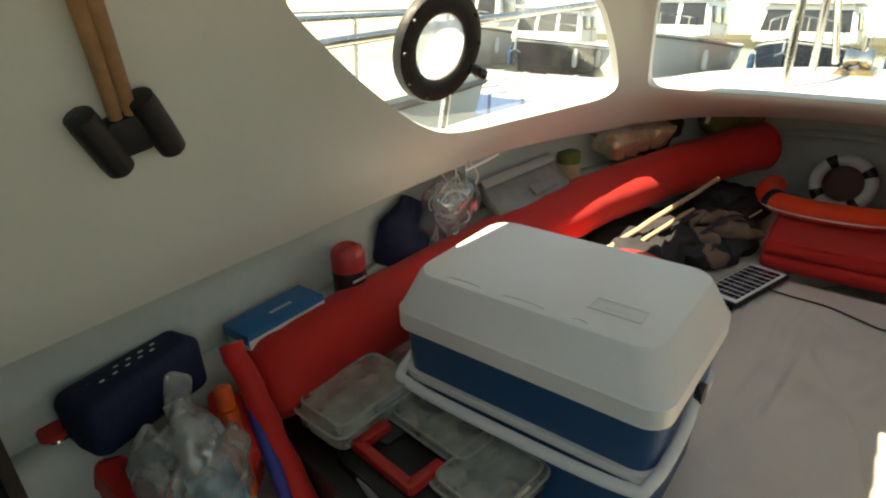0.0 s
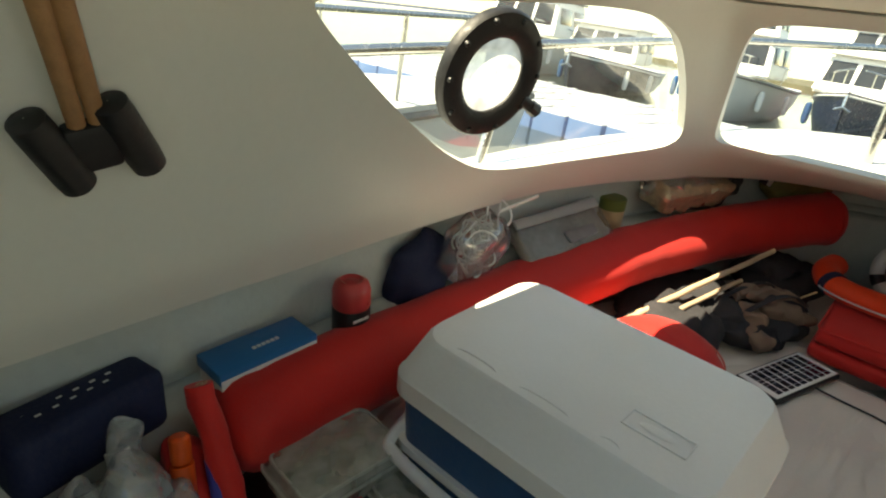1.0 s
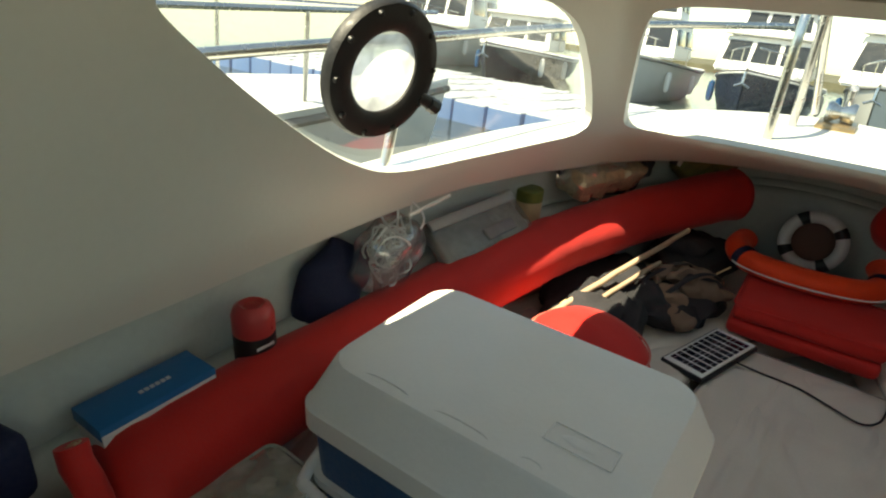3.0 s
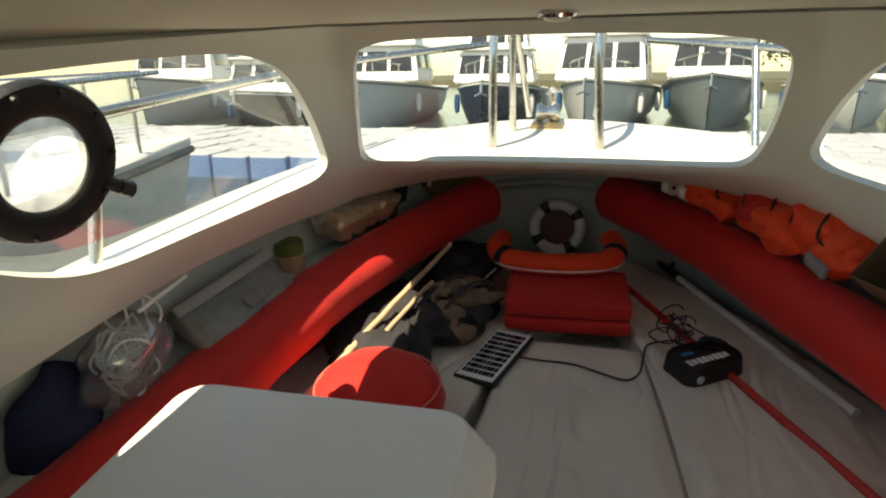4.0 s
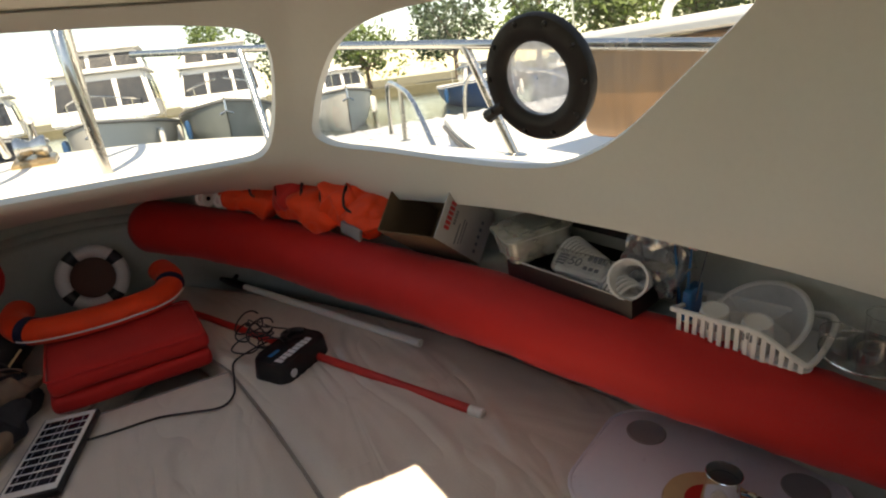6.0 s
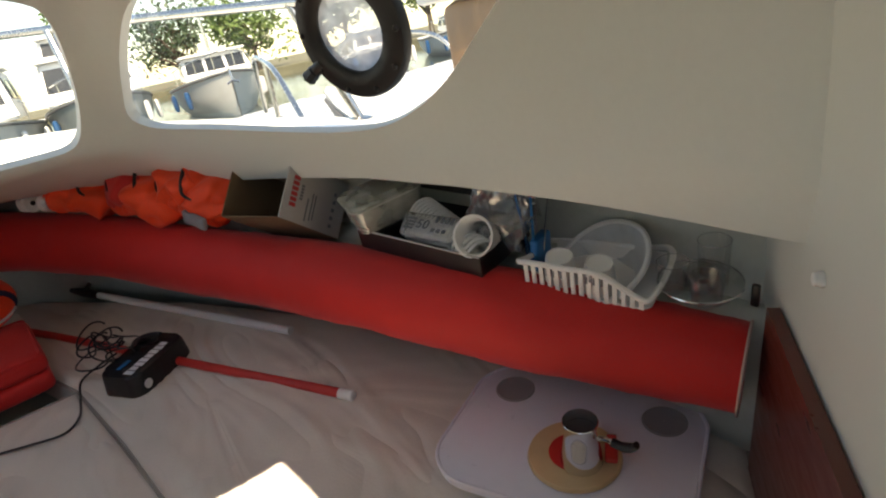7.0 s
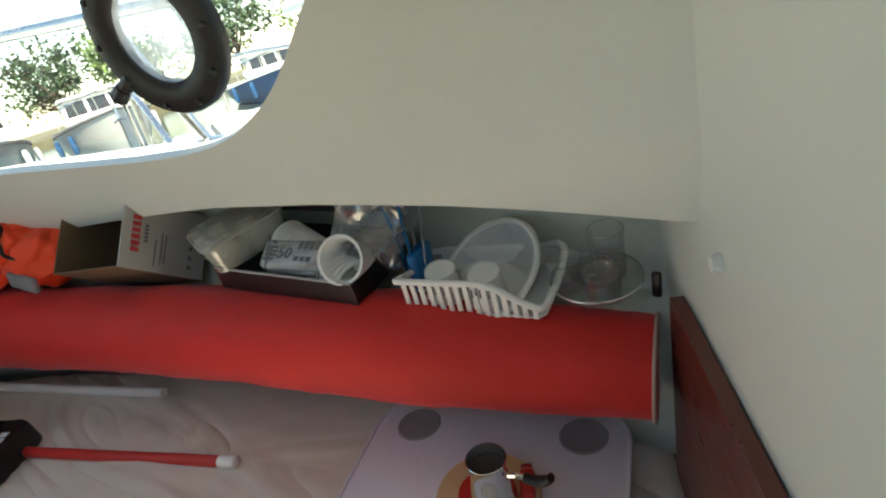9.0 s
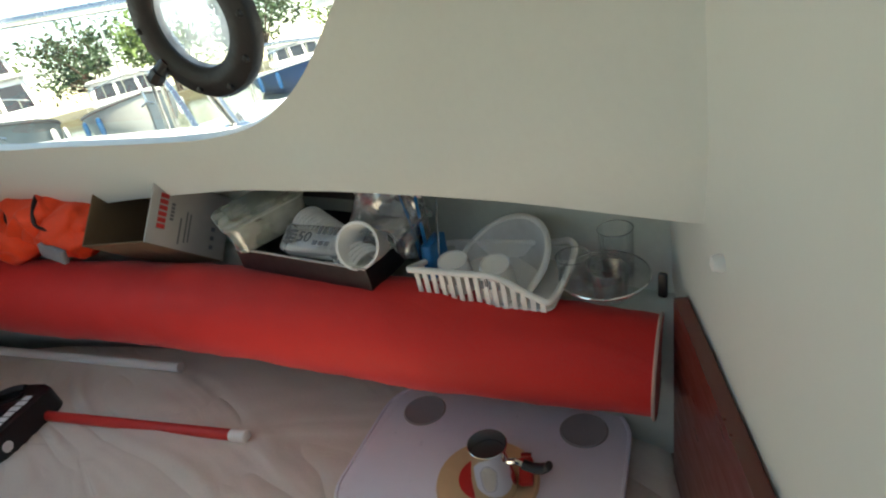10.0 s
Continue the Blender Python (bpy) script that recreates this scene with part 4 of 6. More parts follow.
# ---- on the berth ----
def stick(a, b, r, label):
    ob = thing("wooden_stick", Matrix.Translation(a), label, "stick", "wooden sticks")
    a, b = Vector(a), Vector(b)
    bm = bmesh.new()
    tube(bm, [(b - a) * (k / 14) + Vector((.004 * noise.noise(Vector((k * .6, r * 900, 0))), .004 * noise.noise(Vector((k * .5, 3, r * 700))), .003 * noise.noise(Vector((k * .7, 9, 1))))) for k in range(15)], [r * (1 - .25 * k / 14) for k in range(15)], 10)
    part("shaft", bm, STICK, ob)
    bm = bmesh.new()
    tube(bm, [(b - a) * .30, (b - a) * .325], r * 1.02, 10)
    part("binding", bm, CREAM, ob)


stick((-.60, .70, .50), (-.372, 1.378, .665), .0095, "long pale wooden stick leaning towards the bow")
stick((-.555, .66, .50), (-.40, 1.25, .595), .0085, "thin pale wooden stick in a loose bundle")
stick((-.58, .68, .497), (-.435, 1.15, .565), .0075, "thin grey wooden stick in a loose bundle")

cap = thing("red_basket_bag", pose(-.415, .80, Z_BED - .004, 0, 0, 14), "red padded round bag with stitched top", "bag")
bm = bmesh.new()
lathe(bm, [(.0005, 0), (.135, 0), (.148, .015), (.150, .06), (.140, .092), (.118, .118), (.08, .134), (.04, .141), (.0005, .143)], 40)
for v in bm.verts:
    v.co.x *= 1.02
    v.co += .006 * noise.noise_vector(v.co * 14)
part("shell", bm, RED, cap)
for rr, zz in ((.142, .094), (.151, .05)):
    bm = bmesh.new()
    tube(bm, [(rr * 1.02 * math.cos(a), rr * math.sin(a), zz) for a in np.linspace(0, 2 * math.pi, 60)], .0026, 6, cap=False)
    part("piping", bm, mat("pink_piping", (.62, .16, .13), .6), cap)

under = thing("dark_cloth_pile", pose(-.545, 1.09, Z_BED), "black clothing pushed under the bolster", "cloth")
bm = bmesh.new()
blob(bm, (.05, 0, .045), (.15, .34, .05), 4, .03, .07, 12, Matrix.Rotation(radians(8), 3, "Z").to_4x4())
part("cloth", bm, DARK_CLOTH, under)
bm = bmesh.new()
blob(bm, (.07, -.10, .085), (.07, .15, .03), 4, .022, .05, 41, Matrix.Rotation(radians(12), 4, "Z"))
part("sleeve", bm, DARK_CLOTH, under)
pale = thing("white_paper", pose(-.60, .84, Z_BED + .002, 0, 0, -12), "folded white paper sheet under the sticks", "paper")
bm = bmesh.new()
box(bm, (0, 0, .012), (.13, .19, .02), .004)
crumple(bm, .006, .05, 2)
part("sheet", bm, CARD_PRINT, pale)

ruck = thing("camouflage_bag", pose(-.335, 1.255, Z_BED, 0, 0, -14), "crumpled brown camouflage cloth bag with black straps", "bag")
bm = bmesh.new()
blob(bm, (0, 0, .050), (.115, .185, .060), 5, .034, .065, 3)
for v in bm.verts:
    v.co += .012 * noise.noise_vector(v.co * 28)
    v.co.z = max(v.co.z, .001)
part("cloth", bm, DARK_CLOTH, ruck, smooth=80)
for j, (fx, fy, fz, fr, fl) in enumerate(((-.070, .02, .075, 20, .11), (-.025, .05, .098, -6, .12), (.022, .045, .104, -16, .115), (.068, .02, .088, -24, .10), (.01, -.075, .078, 60, .075), (.06, -.11, .05, 75, .07))):
    bm = bmesh.new()
    blob(bm, (0, 0, 0), (.026, fl, .034), 4, .016, .045, 50 + j, Matrix.Translation((fx, fy, fz)) @ Matrix.Rotation(radians(fr), 4, "Z") @ Matrix.Rotation(radians(-14), 4, "X"))
    for v in bm.verts:
        v.co += .006 * noise.noise_vector(v.co * 40)
    part("cloth_fold", bm, CANVAS_BAG, ruck, smooth=80)
for x0, s in ((-.03, 1), (.055, 2)):
    bm = bmesh.new()
    tube(bm, spline([Vector((x0 - .07, -.15, .04)), Vector((x0 - .01, -.05, .125 + .008 * s)), Vector((x0 + .01, .05, .135)), Vector((x0, .16, .06))], 8), .010, 8, flat=.3)
    part("strap", bm, DARK_CLOTH, ruck, "black webbing strap")
bm = bmesh.new()
blob(bm, (-.03, -.10, .055), (.07, .07, .05), 4, .02, .05, 17)
part("pocket", bm, DARK_CLOTH, ruck)
ruck2 = thing("dark_cloth_pile", pose(-.38, 1.58, Z_BED), "dark clothing behind the camouflage bag", "cloth")
bm = bmesh.new()
blob(bm, (0, 0, .05), (.14, .16, .07), 4, .03, .07, 22)
part("cloth", bm, DARK_CLOTH, ruck2)
bm = bmesh.new()
blob(bm, (-.02, -.05, .10), (.09, .07, .035), 4, .022, .05, 43)
part("sleeve", bm, DARK_CLOTH, ruck2)

fold = thing("folded_cushion", pose(-.012, 1.372, Z_BED, 0, 0, 2), "red canvas seat cushion folded in two", "cushion")
for z0, z1, o in ((.002, .047, .0), (.049, .095, .004)):
    bm = bmesh.new()
    box(bm, (o, o, (z0 + z1) / 2), (.36, .255, z1 - z0), .016, seg=4)
    bmesh.ops.subdivide_edges(bm, edges=[e for e in bm.edges if e.calc_length() > .1], cuts=8, use_grid_fill=True)
    for v in bm.verts:
        v.co += .005 * noise.noise_vector(v.co * 9 + Vector((z0 * 90, 0, 0)))
    part("pad", bm, RED, fold, smooth=60)
bm = bmesh.new()
tube(bm, [Vector((x, y, .095)) for x, y in rrect(.352, .247, .016)] + [Vector((.176, .1075, .095))], .0028, 6, cap=False)
part("piping", bm, RED, fold)

buoy = thing("horseshoe_buoy", pose(-.045, 1.50, .552, 3, 0, 5), "orange horseshoe lifebuoy with navy bands on the red cushion", "lifebuoy")
bm = bmesh.new()
arc = spline([Vector((-.185, .14, .01)), Vector((-.20, .06, .008)), Vector((-.15, -.02, .006)), Vector((0, -.045, .006)), Vector((.14, -.02, .006)), Vector((.185, .07, .008)), Vector((.175, .16, .01))], 8)
tube(bm, [p + Vector((0, 0, .032)) for p in arc], [.026] + [.037] * (len(arc) - 2) + [.026], 20, flat=.9)
part("float_body", bm, ORANGE, buoy)
for i in (13, 36):
    bm = bmesh.new()
    tube(bm, [arc[i] + Vector((0, 0, .032)), arc[i + 2] + Vector((0, 0, .032))], .0395, 20, flat=.9)
    part("band", bm, NAVY, buoy, "navy blue webbing band")
bm = bmesh.new()
tube(bm, [p + Vector((0, 0, .024)) + (p - Vector((0, .12, p.z))).normalized() * .0375 for p in arc[14:37]], .003, 6)
part("reflective_line", bm, PALEINK, buoy)
bm = bmesh.new()
tube(bm, spline([arc[13] + Vector((-.02, -.03, .0)), arc[13] + Vector((-.06, -.06, -.03)), arc[13] + Vector((-.09, -.09, -.06))], 6), .003, 6)
part("lanyard", bm, CREAM, buoy)

ring = thing("life_ring", Matrix.Translation((-.07, 1.80, .462)) @ Matrix.Rotation(radians(-20), 4, "X"), "small white life ring with dark bands leaning at the bow", "life ring")
R_ = .084
for j in range(8):
    bm = bmesh.new()
    a0 = (j // 2) * math.pi / 2 + .4
    a0, a1 = (a0 + .36, a0 + math.pi / 2) if j % 2 else (a0, a0 + .36)
    tube(bm, [Vector((R_ * math.cos(a), 0, .115 + R_ * math.sin(a))) for a in np.linspace(a0, a1, 10)], .0205 if j % 2 else .0215, 14)
    part("segment", bm, WHITE if j % 2 else BLACK, ring)
pad = thing("brown_pad", Matrix.Translation((-.07, 1.835, .462)) @ Matrix.Rotation(radians(-20), 4, "X"), "dull brown round pad behind the life ring", "pad")
bm = bmesh.new()
lathe(bm, [(.0005, -.006), (.085, -.006), (.09, 0), (.085, .006), (.0005, .006)], 28, Matrix.Translation((0, 0, .12)) @ Matrix.Rotation(math.pi / 2, 4, "X"))
part("disc", bm, mat("brown_pad", (.16, .08, .06), .8), pad)

# solar panel, lamp unit and cable
sol = thing("solar_charger", pose(-.185, 1.086, Z_BED + .001, 3, -4, -19), "small solar panel in a white and black frame on the berth", "solar panel")
bm = bmesh.new()
box(bm, (0, 0, .008), (.118, .245, .016), .003)
part("frame", bm, BLACK, sol)
bm = bmesh.new()
box(bm, (0, 0, .0163), (.108, .235, .003), .001)
part("white_border", bm, WHITE, sol)
for r in range(9):
    for c in range(2):
        bm = bmesh.new()
        box(bm, ((c - .5) * .047, (r - 4) * .0232, .0184), (.0445, .0172, .0016))
        part("cell", bm, CELL, sol)
for c in range(4):
    bm = bmesh.new()
    box(bm, ((-.0355, -.0115, .0115, .0355)[c], 0, .0195), (.0007, .208, .0008))
    part("conductor", bm, SILVER, sol)

unit = thing("solar_lamp_unit", pose(.345, 1.132, Z_BED + .001, 0, 0, 33), "black solar lamp unit with silver lettering on the berth", "lamp unit")
bm = bmesh.new()
prism(bm, rrect(.185, .115, .03), 0, .052, taper=.93, bevel=.006)
part("case", bm, BLACK, unit)
bm = bmesh.new()
box(bm, (-.015, -.028, .0535), (.135, .028, .002), .001)
part("name_plate", bm, BLACK, unit)
bars(unit, [(-.07 + .0155 * j, -.028 + .001 * (j % 2), .0115, .022 - .004 * (j % 3 == 1)) for j in range(8)], PALEINK, Matrix.Translation((0, 0, .0553)), "printed_name")
bars(unit, [(-.045, .012, .035, .011)], BLUE_CARD, Matrix.Translation((0, 0, .0535)), "blue_sticker")
bm = bmesh.new()
lathe(bm, [(.0005, 0), (.009, .0005), (.011, .004), (.0005, .005)], 16, Matrix.Translation((-.062, -.0575, .024)) @ Matrix.Rotation(math.pi / 2, 4, "X"))
part("switch", bm, PALEINK, unit)
bm = bmesh.new()
tube(bm, [(.04 + .035 * math.cos(a), .005 + .04 * math.sin(a), .052 + .01 * math.sin(a * .5)) for a in np.linspace(.2, 2.9, 16)], .008, 10)
part("carry_handle", bm, BLACK, unit)
cable = thing("black_cable", pose(.05, 1.075, Z_BED + .003), "thin black cable tangled on the lamp unit", "cable")
org = Vector((.05, 1.0, Z_BED + .003))
run = spline([Vector(p) - org for p in ((-.135, 1.015, .468), (-.07, 1.015, .464), (.02, 1.012, .463), (.09, .985, .463), (.15, .965, .463), (.185, 1.0, .463), (.20, 1.07, .464), (.215, 1.14, .466), (.26, 1.13, .49), (.30, 1.10, .515))], 8)
bm = bmesh.new()
tube(bm, run, .0026, 6)
part("lead", bm, BLACK, cable)
rnd = random.Random(11)
for j in range(9):
    bm = bmesh.new()
    c = Vector((.30 + rnd.uniform(-.05, .05), 1.12 + rnd.uniform(-.02, .05), .50 + rnd.uniform(0, .045))) - org
    a_, b_ = rnd.uniform(.03, .06), rnd.uniform(.018, .035)
    tl = Matrix.Rotation(rnd.uniform(0, 3), 3, "Z") @ Matrix.Rotation(rnd.uniform(.2, 1.2), 3, "X")
    tube(bm, [c + tl @ Vector((a_ * math.cos(t), b_ * math.sin(t), .008 * math.sin(2 * t))) for t in np.linspace(0, 5.9, 26)], .0022, 6)
    part("loop", bm, BLACK, cable)

pole = thing("red_pole", pose(.611, .674, Z_BED + .012), "slim red pole with a white end cap on the berth", "pole")
bm = bmesh.new()
tube(bm, [(-.008, .017, 0), (-.20, .42, -.001), (-.41, .855, 0), (-.475, .98, 0)], .0105, 12)
part("shaft", bm, RED_PVC, pole)
bm = bmesh.new()
tube(bm, [(.006, -.013, 0), (.005, -.011, 0), (-.009, .018, 0)], [.009, .0118, .0118], 12)
part("end_cap", bm, WHITE, pole, "white plastic end cap")
hook = thing("boat_hook", pose(.72, .825, Z_BED + .014), "white boat hook pole with black hook under the bolster", "boat hook")
bm = bmesh.new()
tube(bm, [(-.075, .17, 0), (-.20, .46, 0), (-.375, .86, 0)], .011, 12)
part("shaft", bm, WHITE, hook)
bm = bmesh.new()
tube(bm, [(-.37, .85, 0), (-.40, .92, 0), (-.425, .975, 0)], [.013, .014, .008], 10)
tube(bm, spline([Vector((-.40, .92, 0)), Vector((-.375, .945, .012)), Vector((-.37, .975, .018))], 5), .007, 8)
part("hook_head", bm, BLACK, hook, "black plastic hook")

# ---- starboard shelf ----
def open_carton():
    e1, e2, d = Vector((-.08, -1, .10)).normalized(), Vector((.64, 0, .77)).normalized(), None
    d = e1.cross(e2).normalized()
    if d.x < 0:
        d = -d
    e2 = d.cross(e1).normalized()
    if e2.z < 0:
        e2 = -e2
    m = Matrix((e1, e2, d)).transposed().to_4x4()
    m = Matrix.Rotation(radians(22), 4, "Z") @ m
    m.translation = Vector((.640, 1.01, .838)) + m.to_3x3() @ Vector((.04, 0, 0))
    ob = thing("open_carton", m, "open printed cardboard carton lying on its side on the shelf", "carton")
    w, h, dp, t = .19, .13, .175, .003
    for nm, c, s, mt in (("side_panel", (w / 2, 0, dp / 2), (t, h, dp), CARD_PRINT), ("side_panel", (-w / 2, 0, dp / 2), (t, h, dp), CARD), ("side_panel", (0, h / 2, dp / 2), (w - t * 1.2, t, dp), CARD), ("side_panel", (0, -h / 2, dp / 2), (w - t * 1.2, t, dp), CARD), ("back_panel", (0, 0, dp), (w, h, t), CARD)):
        bm = bmesh.new()
        box(bm, c, s, .0008)
        part(nm, bm, mt, ob, smooth=0)
    face = Matrix.Translation((w / 2 + .002, 0, 0)) @ Matrix.Rotation(math.pi / 2, 4, "Y")
    bars(ob, [(-.026, -.030 + j * .0115, .016, .008) for j in range(6)], INK, face, "printed_name")
    bars(ob, [(-.046, -.012 + j * .007, .007, .0048) for j in range(5)] + [(-.066, -.03 + .004 * (j % 2), .003, .05) for j in range(1)] + [(-.078, -.02, .0025, .06), (-.086, -.02, .0025, .055)], GREYINK, face, "printed_text")
    bars(ob, [(-.140, -.045 + j * .018, .008, .008) for j in range(5)], GREYINK, face, "printed_symbols")
    bm = bmesh.new()
    blob(bm, (-.01, h / 2 + .006, .03), (.06, .012, .03), 3, .014, .03, 4)
    part("film_scrap", bm, BAG, ob, smooth=20)


open_carton()


def life_vest(c, s, rot, seed, label):
    ob = thing("life_vest", Matrix.Translation(c) @ Matrix.Rotation(radians(rot), 4, "Z"), label, "life vest", "life vests")
    bm = bmesh.new()
    blob(bm, (0, 0, s[2]), s, 5, .028, .075, seed)
    for v in bm.verts:
        v.co += .010 * noise.noise_vector(v.co * 20 + Vector((seed, 0, 0)))
        ridge = max(0, 1 - 3.5 * abs(noise.noise(Vector((v.co.x * 9, v.co.y * 14 + seed, v.co.z * 22)))))
        v.co -= Vector((v.co.x, v.co.y, v.co.z - s[2])).normalized() * .013 * ridge
    part("cover", bm, ORANGE, ob, smooth=75)
    bm = bmesh.new()
    blob(bm, (-s[0] * .25, s[1] * .35, s[2] * 1.25), (s[0] * .85, s[1] * .55, s[2] * .8), 5, .03, .05, seed + 40)
    part("collar", bm, RED if seed == 8 else ORANGE, ob, smooth=75)
    for j in range(2):
        bm = bmesh.new()
        a0 = -.35 + .8 * j + .05 * seed % .3
        pts = [Vector((-s[0] * .75, s[1] * (a0 - .15), s[2] * 1.2)), Vector((-s[0] * .9, s[1] * a0, s[2] * 1.5)), Vector((-s[0] * .3, s[1] * (a0 + .25), s[2] * 2.05)), Vector((s[0] * .3, s[1] * (a0 + .2), s[2] * 2.08))]
        tube(bm, spline(pts, 8), .0055, 6, flat=.5)
        part("strap", bm, DARK_CLOTH, ob, "black edge binding")
    if seed != 3:
        return
    bm = bmesh.new()
    box(bm, (-s[0] * .95, -s[1] * .3, s[2] * .75), (.012, .075, .03), .003, Matrix.Rotation(.2, 4, "X"))
    part("reflective_patch", bm, PADDED, ob)


life_vest((.605, 1.195, .72), (.075, .125, .074), 16, 3, "bright orange life vest with black binding on the shelf")
life_vest((.53, 1.345, .722), (.075, .13, .073), 24, 8, "bright orange life vest stuffed beside another")
life_vest((.42, 1.53, .728), (.065, .12, .066), 34, 14, "dull orange life vest with black straps near the bow")
for x, y in ((.325, 1.57), (.285, 1.63)):
    reel = thing("line_reel", Matrix.Translation((x, y, .80)) @ Matrix.Rotation(radians(30), 4, "Z"), "white plastic line reel beside the life vests", "reel", "line reels")
    bm = bmesh.new()
    lathe(bm, [(.006, -.014), (.024, -.016), (.025, -.012), (.017, -.010), (.017, .010), (.025, .012), (.024, .016), (.006, .014)], 22, Matrix.Rotation(math.pi / 2, 4, "X"))
    part("spool", bm, WHITE, reel)
    bm = bmesh.new()
    lathe(bm, [(.0005, -.0165), (.0065, -.0165), (.0065, .0165), (.0005, .0165)], 12, Matrix.Rotation(math.pi / 2, 4, "X"))
    part("hub", bm, BLACK, reel)

# black carton tray with disposables
AX = math.degrees(math.atan2(-.26, .045)) + 90
tray = thing("black_carton_tray", pose(.843, .593, .736, 0, -6, AX), "shallow black carton tray full of disposable cups", "carton tray")
for nm, c, s, mt in (("base", (0, 0, .002), (.15, .30, .004), BLACK), ("front_wall", (-.075, 0, .022), (.003, .30, .040), BLACK), ("back_wall", (.072, 0, .022), (.003, .30, .040), BLACK), ("end_wall", (0, .149, .02), (.15, .003, .036), BLACK), ("end_wall", (0, -.149, .02), (.15, .003, .036), BLACK)):
    bm = bmesh.new()
    box(bm, c, s, .0008)
    part(nm, bm, mt, tray, smooth=0)
bm = bmesh.new()
box(bm, (.060, .005, .100), (.003, .23, .046), .0008, Matrix.Rotation(.05, 4, "Y"))
part("raised_flap", bm, BLACK, tray, smooth=0)
bm = bmesh.new()
box(bm, (-.0755, 0, .0425), (.004, .301, .0018))
part("pale_edge", bm, CARD_PRINT, tray, smooth=0)

stack = thing("cup_stack", Matrix.Translation((.847, .65, .782)) @ Matrix.Rotation(radians(100), 4, "X") @ Matrix.Rotation(radians(-8), 4, "Y"), "stack of white ribbed plastic cups lying in the tray", "cup stack")
for j in range(20):
    bm = bmesh.new()
    lathe(bm, [(.030, 0), (.0345, .002), (.0345, .0045), (.031, .0065)], 24, Matrix.Translation((0, 0, j * .0098)))
    part("cup_rim", bm, WHITE, stack)
bm = bmesh.new()
lathe(bm, [(.0005, -.05), (.024, -.05), (.030, 0), (.0305, .196), (.026, .196)], 24)
part("cup_wall", bm, SMOKE, stack)
mug = thing("paper_cup", Matrix.Translation((.835, .468, .782)) @ Matrix.Rotation(radians(-62), 4, "Y") @ Matrix.Rotation(radians(20), 4, "X"), "white plastic cup lying with its mouth outward", "cup")
bm = bmesh.new()
lathe(bm, [(.0005, -.035), (.026, -.035), (.034, .035), (.037, .037), (.037, .041), (.033, .041), (.031, .034), (.024, -.030), (.0005, -.030)], 32)
part("cup_body", bm, WHITE, mug)
sleeve = thing("cup_packet", Matrix.Translation((.803, .563, .782)) @ Matrix.Rotation(radians(AX + 4), 4, "Z") @ Matrix.Rotation(radians(-28), 4, "Y"), "torn clear packet of plastic cups with black print", "packet")
bm = bmesh.new()
box(bm, (0, 0, 0), (.06, .13, .035), .014, seg=4)
crumple(bm, .010, .035, 5)
part("film", bm, BAG, sleeve, smooth=20)
bm = bmesh.new()
box(bm, (0, .005, -.004), (.05, .11, .026), .012, seg=3)
part("contents", bm, WHITE, sleeve)
text(sleeve, "50", .028, GREYINK, Matrix.Translation((-.004, .012, .0215)) @ Matrix.Rotation(radians(-90), 4, "Z"), "printed_number")
bars(sleeve, [(-.014 + .007 * j, .042, .0045, .02) for j in range(4)] + [(.012, -.012 - .011 * j, .014, .006) for j in range(4)] + [(-.012, -.014 - .012 * j, .008, .008) for j in range(3)], GREYINK, Matrix.Translation((0, 0, .0205)), "printed_text")
wad = thing("film_wad", pose(.882, .455, .762), "crumpled clear film over the cups", "plastic film")
bm = bmesh.new()
blob(bm, (-.005, 0, .062), (.04, .055, .06), 4, .04, .028, 3)
part("film", bm, BAG, wad, smooth=15)
food = thing("food_container", Matrix.Translation((.810, .725, .778)) @ Matrix.Rotation(radians(-16), 4, "Z") @ Matrix.Rotation(radians(-9), 4, "Y"), "clear lidded food container lying on the tray", "food container")
bm = bmesh.new()
prism(bm, rrect(.135, .115, .02), 0, .045, taper=1.06)
part("tub", bm, TACKLE, food)
bm = bmesh.new()
prism(bm, rrect(.15, .13, .022), .045, .055, bevel=.003)
prism(bm, rrect(.11, .09, .015), .055, .060)
part("lid", bm, TACKLE, food)
bm = bmesh.new()
tube(bm, [Vector((x, y, .05)) for x, y in rrect(.15, .13, .022)] + [Vector((.075, .043, .05))], .0018, 6, cap=False)
part("lid_rim", bm, FROST, food)

# slatted basket with tableware
BX = math.degrees(math.atan2(-.217, .062)) + 90
bask = thing("plastic_basket", pose(.915, .292, .722, 0, -4, BX), "white slatted plastic basket on the shelf", "basket")
hw, hl = .062, .104
for j in range(15):
    bm = bmesh.new()
    y = -hl + .012 + j * (2 * hl - .024) / 14
    hgt = .048 if y > -.03 else .048 - .028 * min((-.03 - y) / .06, 1)
    box(bm, (-hw, y, hgt / 2), (.003, .0075, hgt), .0006)
    part("slat", bm, WHITE, bask, smooth=0)
bm = bmesh.new()
rim = spline([Vector((-hw, hl, .05)), Vector((-hw, .02, .05)), Vector((-hw, -.03, .049)), Vector((-hw, -.085, .021)), Vector((-hw + .006, -hl, .018)), Vector((0, -hl - .008, .03)), Vector((hw * .8, -hl, .042)), Vector((hw, -.05, .03)), Vector((hw, hl, .02)), Vector((0, hl, .03)), Vector((-hw, hl, .05))], 6)
tube(bm, rim, .0048, 8)
part("rim", bm, WHITE, bask)
bm = bmesh.new()
prism(bm, rrect(2 * hw, 2 * hl, .015), 0, .003)
part("floor", bm, WHITE, bask)
bm = bmesh.new()
box(bm, (hw, 0, .014), (.003, 2 * hl - .02, .026), .001)
part("back_wall", bm, WHITE, bask)
